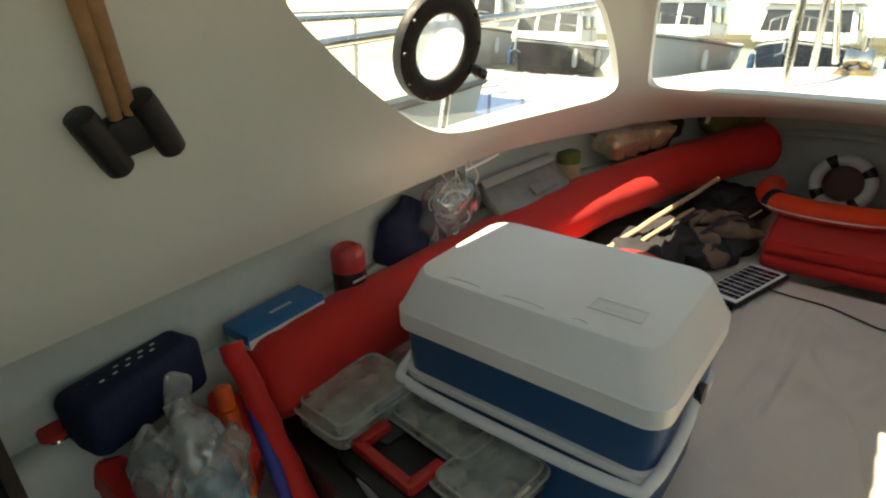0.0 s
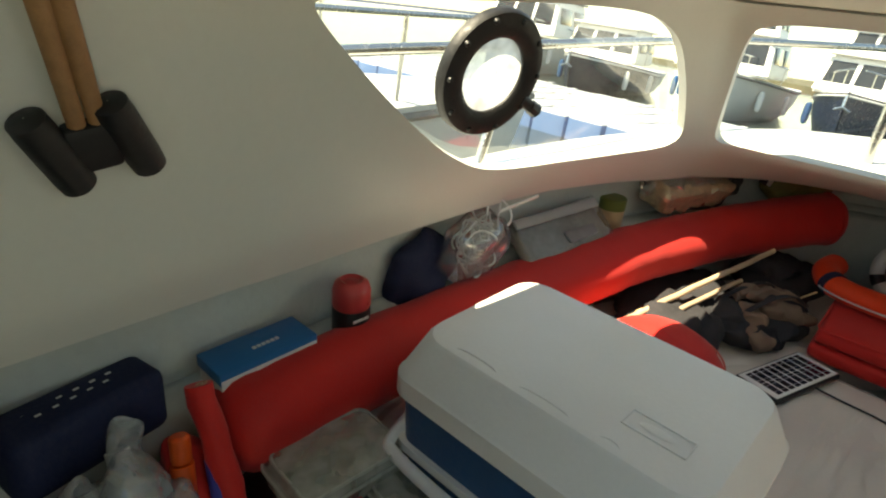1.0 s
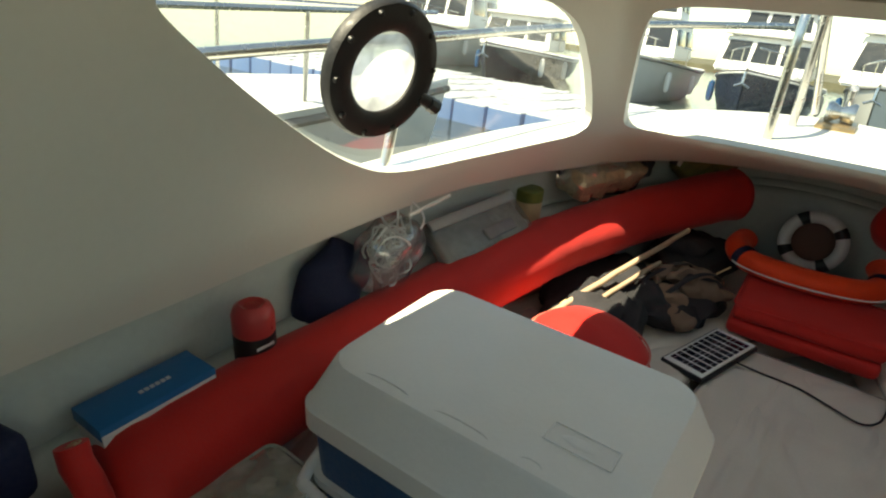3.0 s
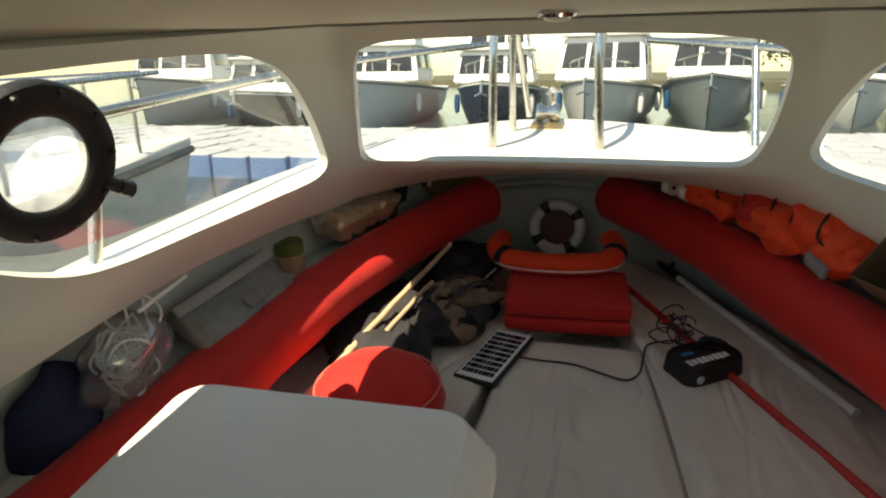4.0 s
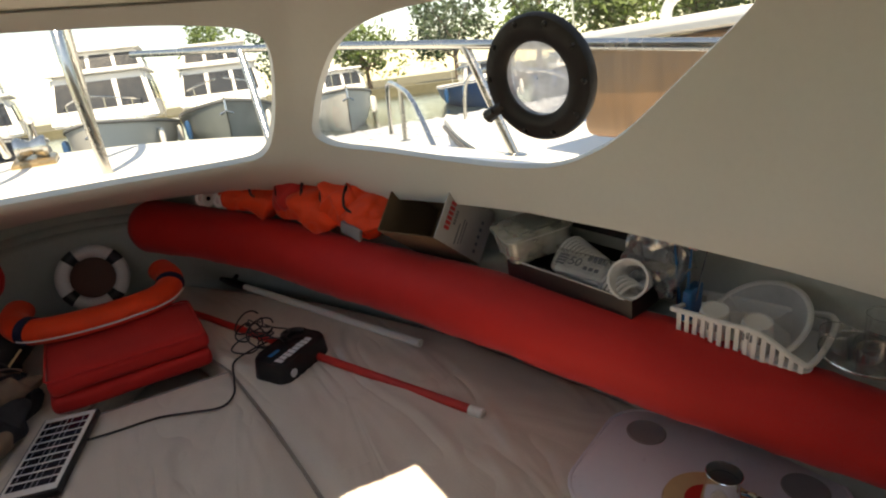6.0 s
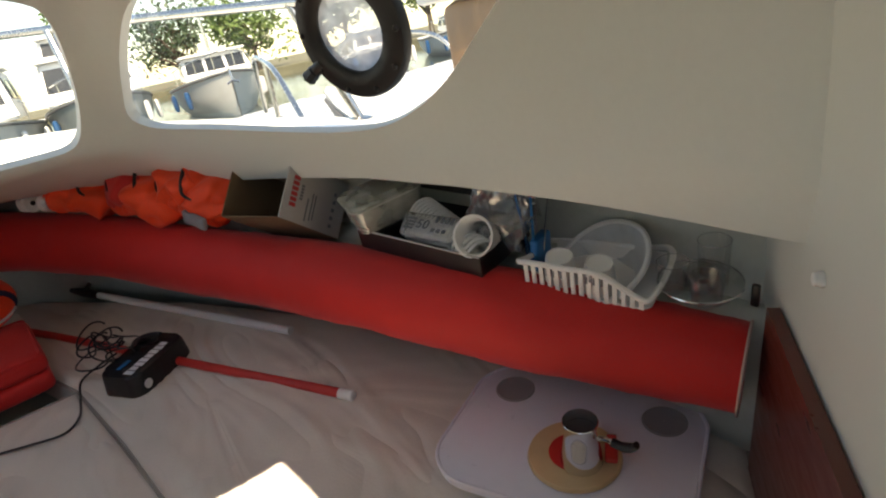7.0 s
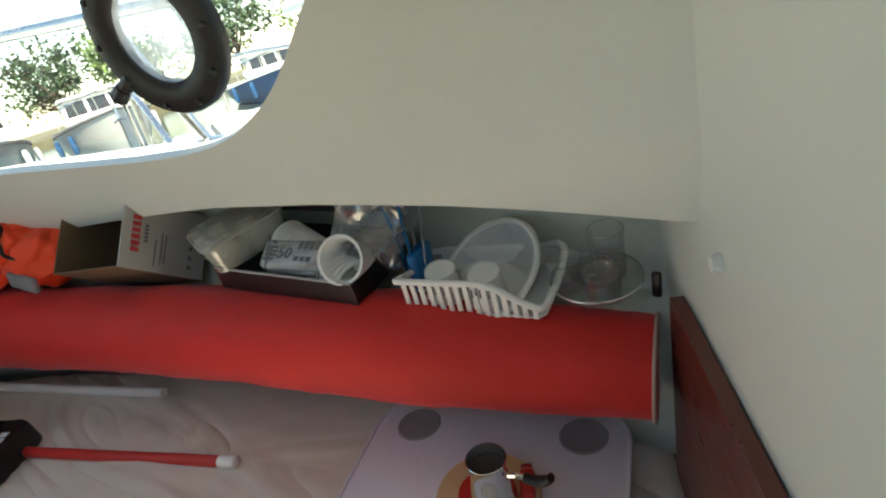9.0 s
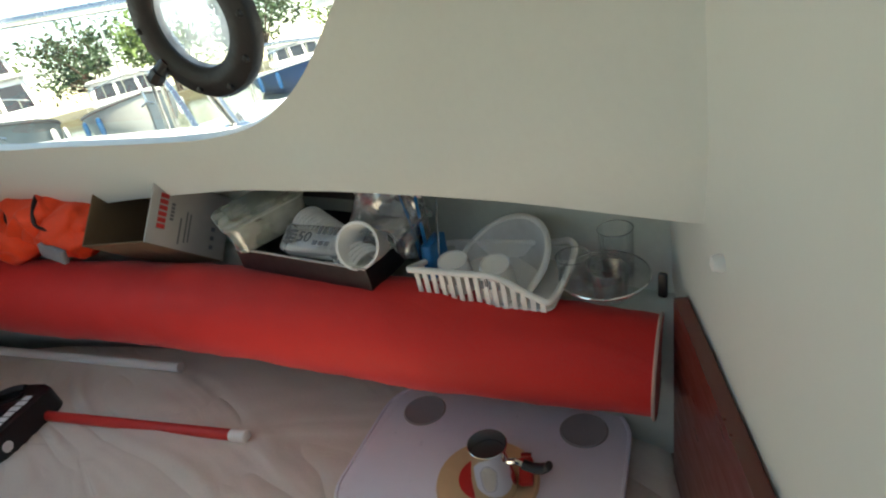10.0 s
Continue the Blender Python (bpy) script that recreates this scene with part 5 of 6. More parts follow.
bowl = thing("bowl", Matrix.Translation((.935, .288, .730)) @ Matrix.Rotation(radians(-17), 4, "Z") @ Matrix.Rotation(radians(-36), 4, "Y"), "white plastic bowl leaning on its side in the basket", "bowl")
bm = bmesh.new()
lathe(bm, [(.0005, -.03), (.045, -.03), (.075, -.010), (.092, .016), (.099, .018), (.099, .022), (.090, .021), (.072, -.006), (.044, -.026), (.0005, -.026)], 48)
# the dish is set greyer than the white rim
part("dish", bm, mat("grey_dish_plastic", (.56, .57, .57), .4, vary=.15, scale=14), bowl)
bm = bmesh.new()
tube(bm, [(.0965 * math.cos(a), .0965 * math.sin(a), .021) for a in np.linspace(0, 2 * math.pi, 60)], .0055, 8, cap=False)
part("rim", bm, WHITE, bowl, "thick white rim")
bowl.scale = (.86, .86, .86)
for x, y in ((.872, .330), (.888, .266)):
    tub = thing("paper_cup", pose(x, y, .726, 8, -10, 0), "white paper cup with dark print upside down in the basket", "cup", "upturned cups")
    bm = bmesh.new()
    lathe(bm, [(.027, 0), (.028, .002), (.0215, .05), (.020, .051), (.019, .049), (.0005, .049)], 28)
    part("cup_body", bm, WHITE, tub)
    bars(tub, [(-.013 + .006 * j, .033 + .004 * (j % 2), .0042, .012) for j in range(5)], GREYINK, Matrix.Rotation(radians(-70), 4, "Z") @ Matrix.Translation((0, -.0305, 0)) @ Matrix.Rotation(math.pi / 2 - .15, 4, "X"), "printed_mark")
for j, (x, y, rx, ry, mt) in enumerate(((.893, .352, 4, -8, BLUE_CARD), (.888, .365, -3, 2, CHROME), (.905, .345, 8, 4, CHROME), (.90, .37, -9, -5, BLUE_CARD), (.912, .36, 2, 9, GREYPLUG))):
    fk = thing("fork", pose(x - .012, y + .04, .745, rx, ry, BX + 12 * j), "metal fork standing among blue cutlery" if mt is CHROME else "blue plastic-handled fork standing in the basket", "fork", "cutlery")
    bm = bmesh.new()
    tube(bm, [(0, 0, 0), (0, 0, .05), (0, 0, .10), (.001, 0, .118)], [.0052, .0042, .0028, .0035], 8, flat=.5)
    part("handle", bm, mt, fk)
    bm = bmesh.new()
    box(bm, (.001, 0, .126), (.0022, .019, .018), .001)
    part("neck", bm, CHROME, fk)
    for q in range(4):
        bm = bmesh.new()
        tube(bm, [(.001, -.0075 + .005 * q, .133), (.003, -.0078 + .0052 * q, .150), (.001, -.0078 + .0052 * q, .164)], [.0015, .0013, .0007], 6)
        part("tine", bm, CHROME, fk)
napkin = thing("blue_packet", pose(.895, .392, .722, 0, 0, BX), "blue paper packet pushed between tray and basket", "packet")
bm = bmesh.new()
box(bm, (0, 0, .03), (.05, .018, .065), .004)
crumple(bm, .006, .03, 3)
part("paper", bm, BLUE_CARD, napkin)

gt = thing("glass_tray", pose(.962, .142, .733, 0, -4, 20), "round glass tray holding three small tumblers", "glass tray")
bm = bmesh.new()
lathe(bm, [(.0005, 0), (.062, 0), (.070, .010), (.072, .012), (.068, .012), (.060, .004), (.0005, .004)], 40)
part("plate", bm, GLASS, gt)
gt.scale = (.84, .84, 1)
bm = bmesh.new()
tube(bm, [(.0705 * math.cos(a), .0705 * math.sin(a), .012) for a in np.linspace(0, 2 * math.pi, 48)], .0016, 6, cap=False)
part("rim", bm, CHROME, gt)
for x, y, h_ in ((-.022, .030, .045), (-.030, -.026, .042), (.028, -.006, .070), (-.0, .0, .03)):
    gl = thing("glass_tumbler", pose(.962 + x, .142 + y, .733, 0, -4, 0), "small clear glass tumbler on the glass tray", "glass", "tumblers")
    bm = bmesh.new()
    lathe(bm, [(.0005, 0), (.021, 0), (.0235, h_), (.0225, h_), (.0195, .004), (.0005, .004)], 28)
    part("glass_wall", bm, GLASS, gl)
    bm = bmesh.new()
    tube(bm, [(.023 * math.cos(a), .023 * math.sin(a), h_) for a in np.linspace(0, 2 * math.pi, 32)], .0009, 5, cap=False)
    part("lip", bm, SMOKE, gl)
plug = thing("black_clip", pose(.985, .072, .715), "small black plastic clip by the bulkhead", "clip")
bm = bmesh.new()
box(bm, (0, 0, .018), (.008, .012, .036), .003)
part("clip_body", bm, BLACK, plug)
wall_m = Matrix.Translation((.836, -.052, .868)) @ Matrix.Rotation(radians(34.6), 4, "Z") @ Matrix.Rotation(-math.pi / 2, 4, "X")
knob = thing("wall_button", wall_m, "small white plastic button on the bulkhead", "button")
bm = bmesh.new()
lathe(bm, [(.008, 0), (.009, .003), (.007, .010), (.0005, .012)], 20)
part("button", bm, WHITE, knob)

# lilac tray with coffee pot
tb = thing("lap_tray", pose(.791, .259, Z_BED + .020, 0, 0, -68), "lilac plastic tray table with two round cup wells", "tray table")
bm = bmesh.new()
poly = rrect(.40, .30, .075, 8)
prism(bm, poly, 0, .016, bevel=.004)
part("top", bm, LILAC, tb)
bm = bmesh.new()
tube(bm, [Vector((x, y, .015)) for x, y in rrect(.40, .30, .075, 8)] + [Vector((.20, .075, .015))], .0035, 6, cap=False)
part("raised_rim", bm, LILAC, tb)
for x in (-.128, .134):
    bm = bmesh.new()
    lathe(bm, [(.0005, .0165), (.030, .0165), (.0335, .0185), (.036, .0165)], 32, Matrix.Translation((x, .082, 0)))
    part("cup_well", bm, GREYPLUG, tb, "grey recessed cup well")
tri_ = thing("trivet", pose(.758, .224, Z_BED + .0375), "round bamboo trivet with red centre", "trivet")
bm = bmesh.new()
lathe(bm, [(.0005, 0), (.086, 0), (.089, .004), (.086, .010), (.0005, .011)], 40)
part("disc", bm, CREAM, tri_)
bm = bmesh.new()
lathe(bm, [(.0005, .0115), (.046, .0115), (.048, .0125), (.0005, .0135)], 32)
part("red_centre", bm, RED_PVC, tri_)
tri_.scale = (.82, .82, 1)
pot = thing("coffee_pot", pose(.750, .203, Z_BED + .051, 0, 0, -75), "small polished steel coffee pot with black handle", "coffee pot")
pot.scale = (.82, .82, .86)
bm = bmesh.new()
lathe(bm, [(.0005, 0), (.038, 0), (.0395, .004), (.036, .03), (.030, .06), (.0285, .078), (.0325, .092), (.0315, .093), (.0275, .078), (.029, .06), (.034, .02), (.0005, .006)], 36)
part("body", bm, CHROME, pot)
bm = bmesh.new()
lathe(bm, [(.0005, .070), (.0275, .0705), (.0275, .074), (.0005, .0735)], 24)
part("coffee", bm, BLACK, pot, "black inside")
bm = bmesh.new()
tube(bm, spline([Vector((.033, 0, .066)), Vector((.05, 0, .07)), Vector((.062, 0, .064))], 5), .005, 8)
part("bracket", bm, CHROME, pot)
bm = bmesh.new()
tube(bm, spline([Vector((.058, 0, .068)), Vector((.078, 0, .066)), Vector((.095, 0, .072)), Vector((.102, 0, .080))], 5), [.009] * 5 + [.010] * 5 + [.009] * 5 + [.007], 10, flat=.7)
part("handle", bm, BLACK, pot)
lighter = thing("red_lighter", Matrix.Translation((.790, .178, Z_BED + .053)) @ Matrix.Rotation(radians(35), 4, "Z"), "small red lighter lying on the trivet", "lighter")
bm = bmesh.new()
box(bm, (0, 0, .006), (.045, .02, .011), .004)
part("case", bm, RED_PVC, lighter)
bm = bmesh.new()
box(bm, (.027, 0, .006), (.010, .016, .009), .002)
part("hood", bm, CHROME, lighter)

# ---- rails on deck ----
def rail_thing(name, label, category, runs, r):
    ob = thing(name, Matrix.Translation(runs[0][1][0]), label, category)
    o = Vector(runs[0][1][0])
    for nm, pts in runs:
        bm = bmesh.new()
        tube(bm, [p - o for p in (spline([Vector(q) for q in pts], 8) if len(pts) > 2 else [Vector(q) for q in pts])], r, 10)
        part(nm, bm, STEEL, ob)
        if len(pts) == 2:
            bm = bmesh.new()
            q = Vector(pts[0])
            lathe(bm, [(.0005, .006), (r * 1.5, .006), (r * 2.6, .002), (r * 2.6, 0)], 16, Matrix.Translation(q - o))
            part("foot_plate", bm, STEEL, ob)
    return ob


zd = Z_SILL - .03
rail_thing("guard_rail", "stainless guard rail along the starboard deck", "guard rail", [("stanchion", ((.90, .905, zd), (.855, 1.03, 1.185))), ("top_rail", ((1.12, -.30, 1.15), (1.02, .40, 1.17), (.855, 1.03, 1.185), (.60, 1.62, 1.20), (.22, 2.14, 1.21))), ("stanchion", ((.50, 1.60, zd), (.50, 1.77, 1.20))), ("stanchion", ((1.08, .10, zd), (1.07, .05, 1.16)))], .0115)
rail_thing("guard_rail", "stainless guard rail along the port deck", "guard rail", [("stanchion", ((-.80, .50, zd), (-.84, .62, 1.185))), ("top_rail", ((-.98, -.40, 1.15), (-.93, .20, 1.17), (-.84, .62, 1.185), (-.80, 1.15, 1.19), (-.68, 1.60, 1.20), (-.36, 2.14, 1.21))), ("stanchion", ((-.66, 1.40, zd), (-.70, 1.52, 1.20))), ("stanchion", ((-.98, -.10, zd), (-.965, -.15, 1.16)))], .0115)
for x in (-.25, .06):
    lean = -.02 if x > 0 else .0
    rail_thing("bow_hoop", "tall stainless hoop standing on the foredeck", "hoop", [("tube", ((x, 1.45, zd), (x + lean, 1.46, 1.20), (x + lean, 1.52, 1.32), (x + lean * .5, 1.68, 1.37), (x + lean * .3, 1.88, 1.33), (x * .8, 2.02, zd + .02))), ("strut", ((x * .92, 1.76, zd), (x * .92 + lean, 1.72, 1.36)))], .0125)
wl = thing("anchor_winch", pose(-.12, 1.88, zd), "chrome and bronze anchor roller on the foredeck", "anchor roller")
bm = bmesh.new()
box(bm, (0, 0, .012), (.11, .16, .024), .006)
part("base", bm, mat("bronze", (.45, .33, .18), .35, metal=.8), wl)
bm = bmesh.new()
lathe(bm, [(.001, -.04), (.03, -.04), (.034, -.03), (.018, 0), (.034, .03), (.03, .04), (.001, .04)], 22, Matrix.Translation((0, 0, .055)) @ Matrix.Rotation(math.pi / 2, 4, "Y"))
part("roller", bm, STEEL, wl)
bm = bmesh.new()
tube(bm, [(.01, .04, .02), (.01, .045, .12), (.012, .03, .13)], .012, 12)
part("post", bm, STEEL, wl)

# the whole boat with all that lies in her takes her trim
bpy.context.view_layer.update()
for ob in list(scene.objects):
    if ob.parent is None and ob.type in ("MESH", "EMPTY") and ob.name != "water":
        ob.matrix_world = TRIM @ ob.matrix_world

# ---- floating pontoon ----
# light painted in: paler plastic for sunlit tops, darker blue for shaded sides
SUNLIT_TOP = mat("sunlit_plastic", (.52, .54, .57), .6, vary=.12, scale=3, grain=30, bump=.1, piece=.3)
SHADED_CUBE = mat("shaded_plastic", (.09, .17, .36), .55, vary=.15, scale=3, grain=30, bump=.1, piece=.3)
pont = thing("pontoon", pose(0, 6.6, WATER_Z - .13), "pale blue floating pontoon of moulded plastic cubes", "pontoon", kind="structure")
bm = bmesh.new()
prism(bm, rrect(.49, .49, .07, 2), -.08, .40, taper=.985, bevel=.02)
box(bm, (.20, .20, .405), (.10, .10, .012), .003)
cube0 = part("float_cube", bm, SHADED_CUBE, pont)
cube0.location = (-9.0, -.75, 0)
cube0.data.materials.append(SUNLIT_TOP)
# upper faces take the sunlit colour
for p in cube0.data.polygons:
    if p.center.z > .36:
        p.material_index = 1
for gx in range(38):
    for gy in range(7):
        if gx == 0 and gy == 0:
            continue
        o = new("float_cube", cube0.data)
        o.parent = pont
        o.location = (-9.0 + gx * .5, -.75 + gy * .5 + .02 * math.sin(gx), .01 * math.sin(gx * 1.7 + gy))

# ---- boats ----
HULLS = {"navy": mat("navy_hull", (.012, .022, .05), .3, vary=.2, scale=1.5, grain=20), "white": mat("white_hull", (.66, .66, .62), .35, vary=.12, scale=1.2, grain=20), "grey": mat("grey_hull", (.22, .25, .24), .4, vary=.25, scale=1.5, grain=20), "blue": mat("blue_hull", (.03, .09, .22), .35, vary=.15)}
TINTED = mat("tinted_glass", (.02, .025, .03), .08, vary=.2, bump=.0)
STRAKE = mat("rubbing_strake", (.10, .10, .10), .6)
TEAK = mat("teak", (.30, .16, .07), .5, vary=.3, scale=3, grain=25, aniso=(1, 8, 1), bump=.1)


def boat(x, y, rot, L, B, F, hull, label, cabin=(.35, .62, .55, .9), upper=None, rails=True, mast=0.0, cover=None, wood=False, anchor=True):
    """A moored boat, bow towards -y before turning; F is the freeboard at the bow; cabin: start, end, width share, height."""
    ob = thing("moored_boat", pose(x, y, WATER_Z, 0, 0, rot), label, "boat", "moored boats")
    n, rows = 17, []

    def half(s):
        return B / 2 * min(1, (1 - (1 - s) ** 2.6 if s < 1 else 1)) * (1 if s < .75 else 1 - .12 * (s - .75) / .25)

    def sheer(s):
        return F * (1 - .28 * min(s * 1.4, 1))

    bm = bmesh.new()
    grid = []
    for i in range(n):
        s = i / (n - 1)
        yb = -L / 2 + L * s
        h, z = max(half(s), .012), sheer(s)
        sec = [(0, -.25 - .1 * s), (h * .55, -.18), (h * .82, .10), (h * .95, z * .55), (h, z), (h * 1.025, z + .03), (h * .94, z + .045), (0, z + .075)]
        rake = [.35, .28, .18, .09, 0, 0, 0, .02]
        pts = [Vector((sx, yb + (1 - s) ** 3 * r * 1.2, sz)) for (sx, sz), r in zip(sec, rake)]
        grid.append([bm.verts.new(p) for p in pts])
    for a, b in zip(grid, grid[1:]):
        for k in range(len(a) - 1):
            bm.faces.new((a[k], a[k + 1], b[k + 1], b[k]))
    bm.faces.new(grid[-1])
    bmesh.ops.mirror(bm, geom=bm.verts[:] + bm.edges[:] + bm.faces[:], axis="X", merge_dist=.004)
    body = part("hull", bm, HULLS[hull], ob, smooth=35)
    body.data.materials.append(WHITE_PAINT if not wood else TEAK)
    for p in body.data.polygons:
        q = sum((body.data.vertices[v].co for v in p.vertices), Vector()) / len(p.vertices)
        s = (q.y + L / 2) / L
        if q.z > sheer(max(min(s, 1), 0)) + .028:
            p.material_index = 1
    for side in (-1, 1):
        bm = bmesh.new()
        tube(bm, [Vector((side * (max(half(i / 24), .012) * 1.015), -L / 2 + L * i / 24, sheer(i / 24) - .02)) for i in range(25)], .022, 6)
        part("rubbing_strake", bm, STRAKE if hull in ("white", "grey") else WHITE_PAINT, ob)
    if cabin:
        s0, s1, wd, hh = cabin
        decks = [(s0, s1, wd, hh, sheer(s0) + .05)]
        if upper:
            decks.append((*upper, decks[0][4] + hh))
        for s0, s1, wd, hh, z0 in decks:
            w, y0, y1 = B * wd / 2, -L / 2 + L * s0, -L / 2 + L * s1
            bm = bmesh.new()
            lo = [(-w, y0), (w, y0), (w, y1), (-w, y1)]
            rk = hh * .42
            hi = [(-w * .86, y0 + rk), (w * .86, y0 + rk), (w * .86, y1), (-w * .86, y1)]
            a, b = [bm.verts.new((*p, z0)) for p in lo], [bm.verts.new((*p, z0 + hh)) for p in hi]
            for k in range(4):
                bm.faces.new((a[k], a[(k + 1) % 4], b[(k + 1) % 4], b[k]))
            bm.faces.new(b)
            bm.faces.new(a[::-1])
            bmesh.ops.bevel(bm, geom=bm.edges[:], offset=min(.05, hh * .12), segments=2, affect="EDGES")
            cab = part("cabin", bm, TEAK if wood else WHITE_PAINT, ob)
            bm = bmesh.new()
            box(bm, (0, (y0 + rk + y1) / 2 - .06, z0 + hh + .02), (w * 1.86, y1 - y0 - rk + .22, .05), .02)
            part("roof", bm, WHITE_PAINT if not cover else cover, cab)
            nw = 3 if w > .5 else 2
            for k in range(nw):
                cx = (k - (nw - 1) / 2) * w * 1.78 / nw
                bm = bmesh.new()
                u0, u1 = .30, .84
                ww = w * .78 / nw
                q = [Vector((cx - ww, y0 + rk * u0 - .012, z0 + hh * u0)), Vector((cx + ww, y0 + rk * u0 - .012, z0 + hh * u0)), Vector((cx * .95 + ww * .9, y0 + rk * u1 - .012, z0 + hh * u1)), Vector((cx * .95 - ww * .9, y0 + rk * u1 - .012, z0 + hh * u1))]
                off = Vector((0, .025, -.010))
                v1, v2 = [bm.verts.new(p) for p in q], [bm.verts.new(p + off) for p in q]
                bm.faces.new(v1)
                for e in range(4):
                    bm.faces.new((v1[e], v1[(e + 1) % 4], v2[(e + 1) % 4], v2[e]))
                part("front_window", bm, TINTED, cab, smooth=0)
            for side in (-1, 1):
                for k in range(2):
                    bm = bmesh.new()
                    ln = (y1 - y0 - rk) / 2
                    cy = y0 + rk * 1.1 + ln * (k + .5)
                    m_ = Matrix.Translation((side * (w * .925 + .006), cy, z0 + hh * .58)) @ Matrix.Rotation(-side * math.atan2(w * .14, hh), 4, "Y")
                    box(bm, (0, 0, 0), (.016, ln * .8, hh * .42), .006, m_)
                    part("side_window", bm, TINTED, cab)
    if rails:
        for side in (-1, 1):
            bm = bmesh.new()
            pts = [Vector((side * half(s) * .92, -L / 2 + L * s + .06, sheer(s) + .42)) for s in np.linspace(.03, .6, 12)]
            tube(bm, pts, .014, 6)
            for p in pts[1::3]:
                tube(bm, [Vector((p.x, p.y, p.z - .40)), p], .011, 6)
            part("pulpit", bm, STEEL, ob)
    for side in (-1, 1):
        for s in (.35, .6):
            bm = bmesh.new()
            c = Vector((side * (half(s) + .07), -L / 2 + L * s, sheer(s) * .55))
            lathe(bm, [(.0005, -.22), (.05, -.19), (.065, -.1), (.065, .1), (.05, .19), (.0005, .22)], 12, Matrix.Translation(c))
            part("fender", bm, WHITE_PAINT if side > 0 else BLUE, ob)
    bm = bmesh.new()
    if not anchor:
        return ob
    tube(bm, [(0, -L / 2 + .12, sheer(0) + .02), (.0, -L / 2 - .10, sheer(0) - .02), (.0, -L / 2 - .13, sheer(0) - .20)], .022, 8)
    tube(bm, [(-.12, -L / 2 - .10, sheer(0) - .26), (0, -L / 2 - .13, sheer(0) - .20), (.12, -L / 2 - .10, sheer(0) - .26)], .022, 8)
    part("anchor", bm, STEEL, ob)
    if mast:
        bm = bmesh.new()
        tube(bm, [(0, 0, F), (0, 0.02, F + mast)], [.045, .03], 10)
        tube(bm, [(-.5, .02, F + mast * .55), (.5, .02, F + mast * .55)], .015, 6)
        part("mast", bm, STEEL, ob)
    return ob


boat(-2.15, 14.05, 2, 5.6, 2.3, .95, "navy", "navy-hulled motor boat with white wheelhouse moored opposite", (.30, .66, .78, .72), (.42, .62, .62, .55))
boat(.32, 14.31, -8, 6.2, 2.4, .98, "white", "white cabin cruiser moored opposite beyond the pontoon", (.30, .75, .80, .95), (.5, .7, .7, .5))
boat(2.7, 14.83, -10, 6.0, 2.4, 1.05, "grey", "grey and white motor boat moored opposite", (.34, .75, .78, .85), (.5, .7, .66, .5))
boat(-4.9, 14.05, 6, 6.0, 2.5, 1.0, "white", "white motor boat with flybridge moored opposite", (.28, .7, .78, .8), (.42, .64, .62, .6), mast=2.5)
boat(-7.6, 13.14, 12, 5.0, 2.2, .8, "navy", "small dark-hulled cabin boat with white roof", (.36, .72, .8, .75))
boat(-11.0, 14.7, 15, 6.5, 2.6, 1.1, "white", "white cruiser with awning further along", (.3, .75, .8, 1.0), (.45, .7, .7, .6), mast=3.5, cover=NAVY)
boat(5.6, 15.35, -14, 6.0, 2.4, .95, "white", "white low cabin boat beyond the pontoon", (.4, .7, .7, .55), mast=5.0)
boat(9.8, 14.31, -20, 5.5, 2.2, .75, "blue", "blue and white open boat beyond the pontoon", (.42, .62, .62, .5))
boat(13.0, 14.05, -28, 6.0, 2.4, .8, "white", "white sailing boat beyond the pontoon", (.4, .65, .6, .4), mast=6.0)
boat(12.5, 5.0, -40, 5.5, 2.2, .8, "blue", "blue-striped white boat across the basin", (.4, .65, .65, .6))
boat(16.0, 2.0, -50, 6.5, 2.5, .9, "white", "white boat with teak cabin across the basin", (.38, .7, .7, .7), wood=False, mast=6.0)
boat(13.0, -3.0, -70, 6.0, 2.4, .9, "white", "white motor boat far along the quay", (.35, .7, .75, .9), (.5, .66, .6, .5))
# neighbours on either hand
boat(2.14, 1.0, 176, 5.3, 1.7, .68, "white", "white neighbouring boat with low bow lying alongside", None, rails=False, anchor=False)
boat(-2.66, .07, 171, 5.2, 1.8, .76, "white", "white neighbouring boat lying close on the port hand", None, rails=True, anchor=False)
np_ = rail_thing("neighbour_pulpit", "low stainless pulpit on the neighbouring bow", "pulpit rail", [("tube", ((1.33, 2.0, .88), (1.42, 2.35, 1.10), (1.52, 2.70, 1.17), (1.60, 3.0, 1.19), (1.64, 3.12, 1.12), (1.64, 3.15, .88))), ("tube", ((2.55, 2.3, .88), (2.52, 2.5, 1.10), (2.45, 2.85, 1.17), (2.34, 3.12, 1.19), (2.28, 3.22, 1.12), (2.26, 3.25, .88))), ("strut", ((1.50, 2.66, .88), (1.51, 2.66, 1.165)))], .013)
wood = thing("wooden_cabin_side", pose(2.27, .65, .88, 0, 0, -4), "varnished wooden cabin side of the neighbouring boat", "cabin side")
bm = bmesh.new()
box(bm, (0, 0, .18), (1.05, 1.8, .36), .05)
part("panel", bm, TEAK, wood)
bm = bmesh.new()
box(bm, (0, 0, .39), (1.15, 1.95, .05), .022)
part("coaming", bm, WHITE_PAINT, wood)
bm = bmesh.new()
tube(bm, spline([Vector((-.35, .6, .41)), Vector((-.35, .52, .50)), Vector((-.35, 0, .53)), Vector((-.35, -.6, .52)), Vector((-.35, -.7, .41))], 6), .02, 8)
part("handrail", bm, WHITE_PAINT, wood)

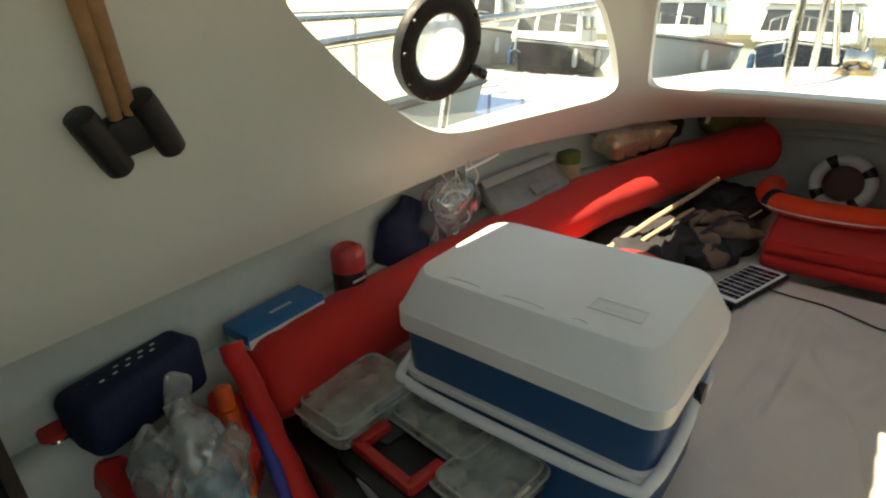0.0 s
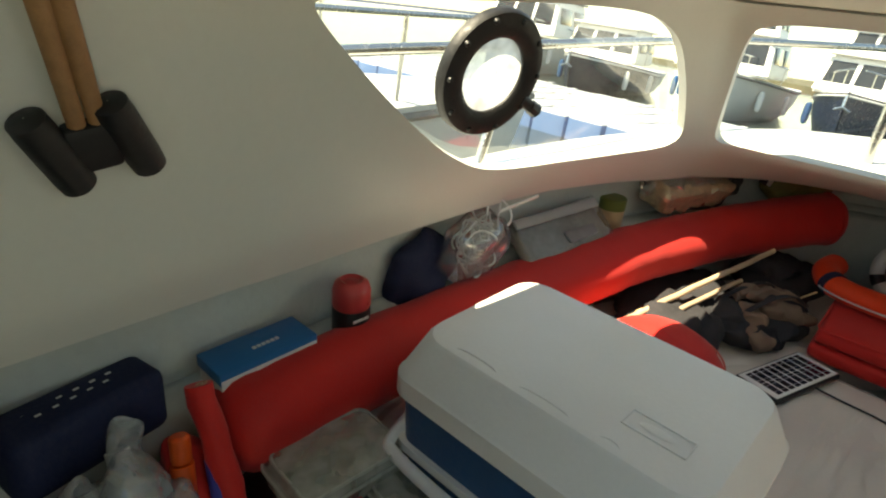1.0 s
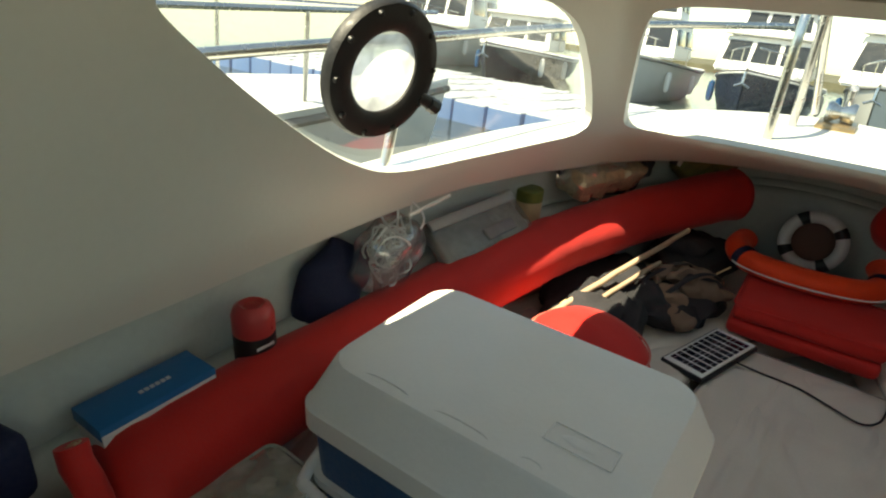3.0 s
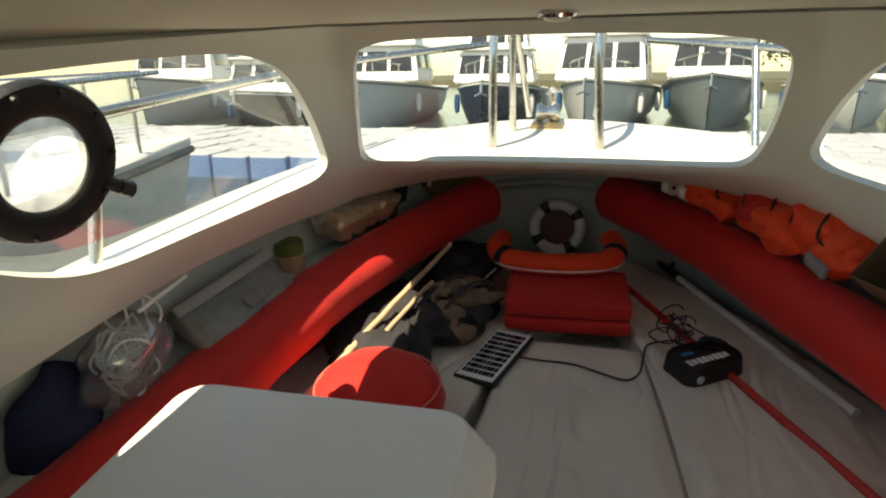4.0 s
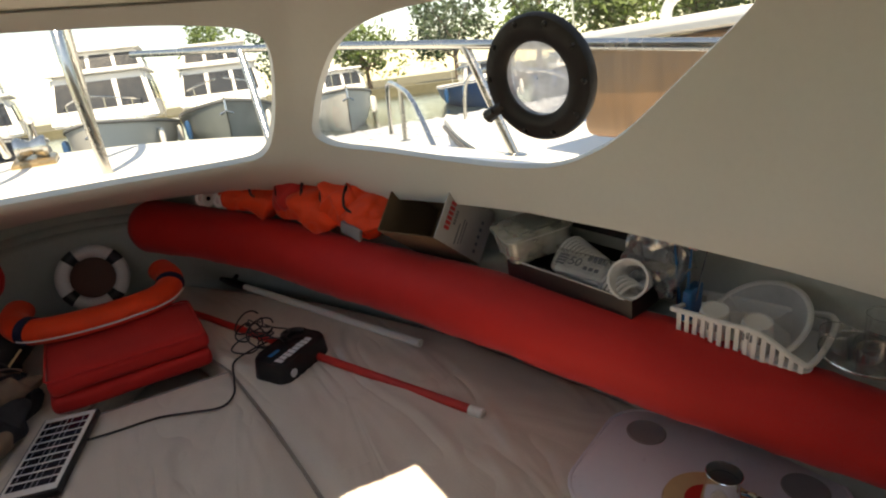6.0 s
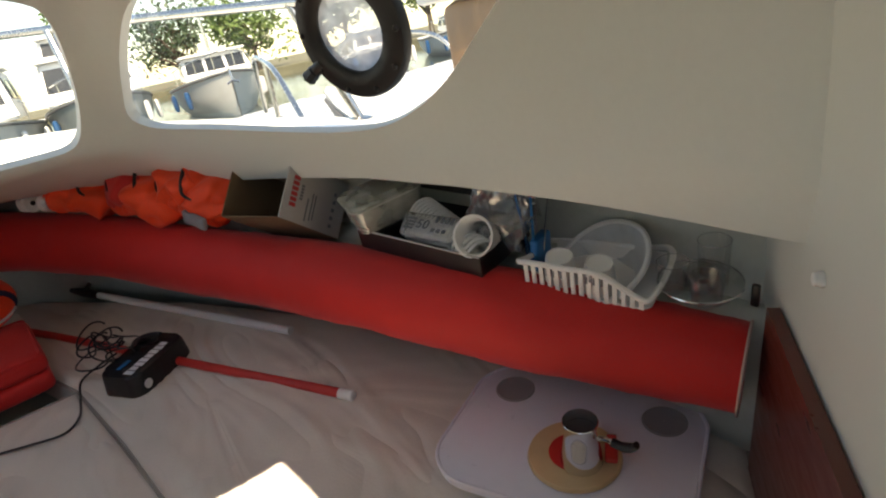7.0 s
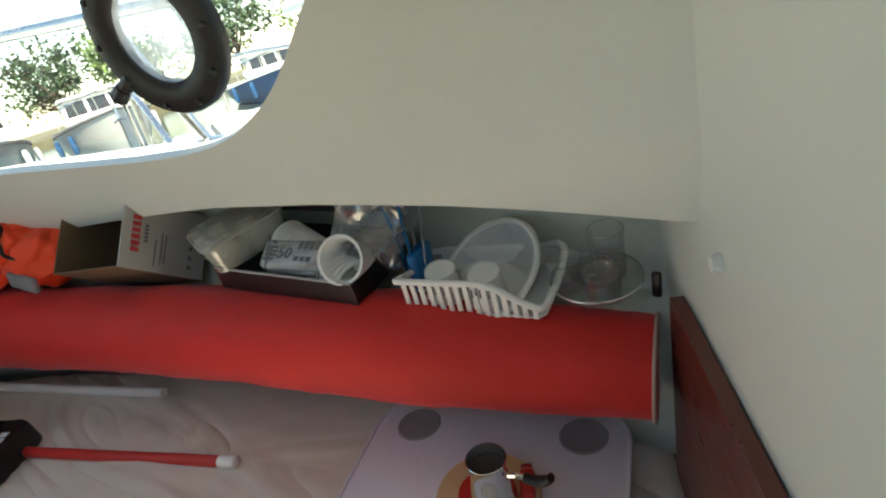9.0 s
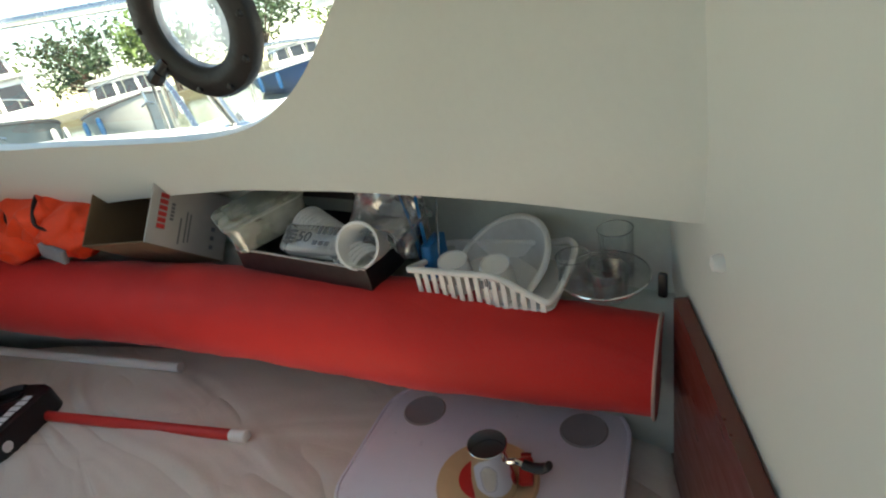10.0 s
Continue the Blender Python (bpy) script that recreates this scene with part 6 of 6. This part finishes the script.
# ---- shore and trees ----
GRASS = mat("shore_ground", (.13, .12, .07), .9, vary=.4, scale=.8, grain=12, bump=.3)
bm = bmesh.new()
shore = [(18, -40), (60, -60), (160, 60), (60, 160), (-30, 150), (-30, 60), (4, 42), (18, 26), (22, 8)]
prism(bm, shore, -1, .6)
tagged(finish("ground_shore", bm, GRASS, 0), "dry grassy quay behind the moored boats", "shore", kind="structure")
LEAF = [mat("leaf_bright", (.10, .16, .035), .6, vary=.4, scale=2, grain=9, bump=0, piece=.4), mat("leaf_dark", (.035, .075, .025), .6, vary=.4, scale=2, grain=9, bump=0, piece=.4)]
BARK = mat("bark", (.10, .075, .055), .9, vary=.3, bump=.4)


def tree(seed, height, spread, material, label):
    ob = thing("tree", Matrix(), label, "tree", "quay trees")
    rnd = random.Random(seed)
    bm = bmesh.new()
    tube(bm, [(0, 0, 0), (.05, .02, height * .2), (.02, .08, height * .42)], [.17, .13, .08], 8)
    tips = []
    for j in range(7):
        a = j * 2.4 + rnd.random()
        z0 = height * rnd.uniform(.15, .4)
        tip = Vector((spread * .6 * math.cos(a), spread * .6 * math.sin(a), height * rnd.uniform(.35, .85)))
        tube(bm, [Vector((.02, .03, z0)), Vector((tip.x * .5, tip.y * .5, (z0 + tip.z) / 2 + .2)), tip], [.07, .045, .015], 6)
        tips.append(tip)
    part("trunk", bm, BARK, ob)
    verts, faces = [], []
    lumps = [(t, rnd.uniform(.32, .55) * spread) for t in tips] + [(Vector((rnd.uniform(-.6, .6) * spread, rnd.uniform(-.6, .6) * spread, height * rnd.uniform(.22, .95))), rnd.uniform(.25, .5) * spread) for _ in range(9)]
    for c, r in lumps:
        for _ in range(150):
            d = Vector((rnd.gauss(0, 1), rnd.gauss(0, 1), rnd.gauss(0, .8))).normalized() * r * rnd.uniform(.55, 1.08)
            p, s = c + d, rnd.uniform(.10, .24)
            if p.z < .3:
                continue
            u = Vector((rnd.gauss(0, 1), rnd.gauss(0, 1), rnd.gauss(0, .7))).normalized()
            w = u.cross(Vector((rnd.gauss(0, 1), rnd.gauss(0, 1), rnd.gauss(0, 1)))).normalized()
            k = len(verts)
            verts += [p - u * s, p + w * s * .45, p + u * s, p - w * s * .45]
            faces.append((k, k + 1, k + 2, k + 3))
    me = bpy.data.meshes.new("crown")
    me.from_pydata(verts, [], faces)
    me.materials.append(material)
    crown = new("crown", me)
    crown.parent = ob
    return ob


kinds = [tree(1, 6.5, 2.6, LEAF[0], "bright green leafy tree on the quay"), tree(2, 5.5, 2.8, LEAF[1], "dark green dense tree on the quay"), tree(3, 4.2, 2.5, LEAF[0], "rounded sunlit bush on the quay")]
rnd = random.Random(4)
spots = [(8, 46), (12, 40), (15, 35), (19, 31), (22, 27), (24, 23), (25, 19), (24, 15), (25, 11), (25, 7), (24, 3), (24, -1), (23, -6), (23, -11), (22, -16), (28, 13), (29, 5), (29, -3), (28, 21), (27, -9)]
for j, (x, y) in enumerate(spots):
    src = kinds[(j * 2 + j // 3) % 3]
    m = pose(x, y, .55, 0, 0, rnd.uniform(0, 360))
    if j < 3:
        kinds[j].matrix_world = m
    else:
        copy_thing(src, m)
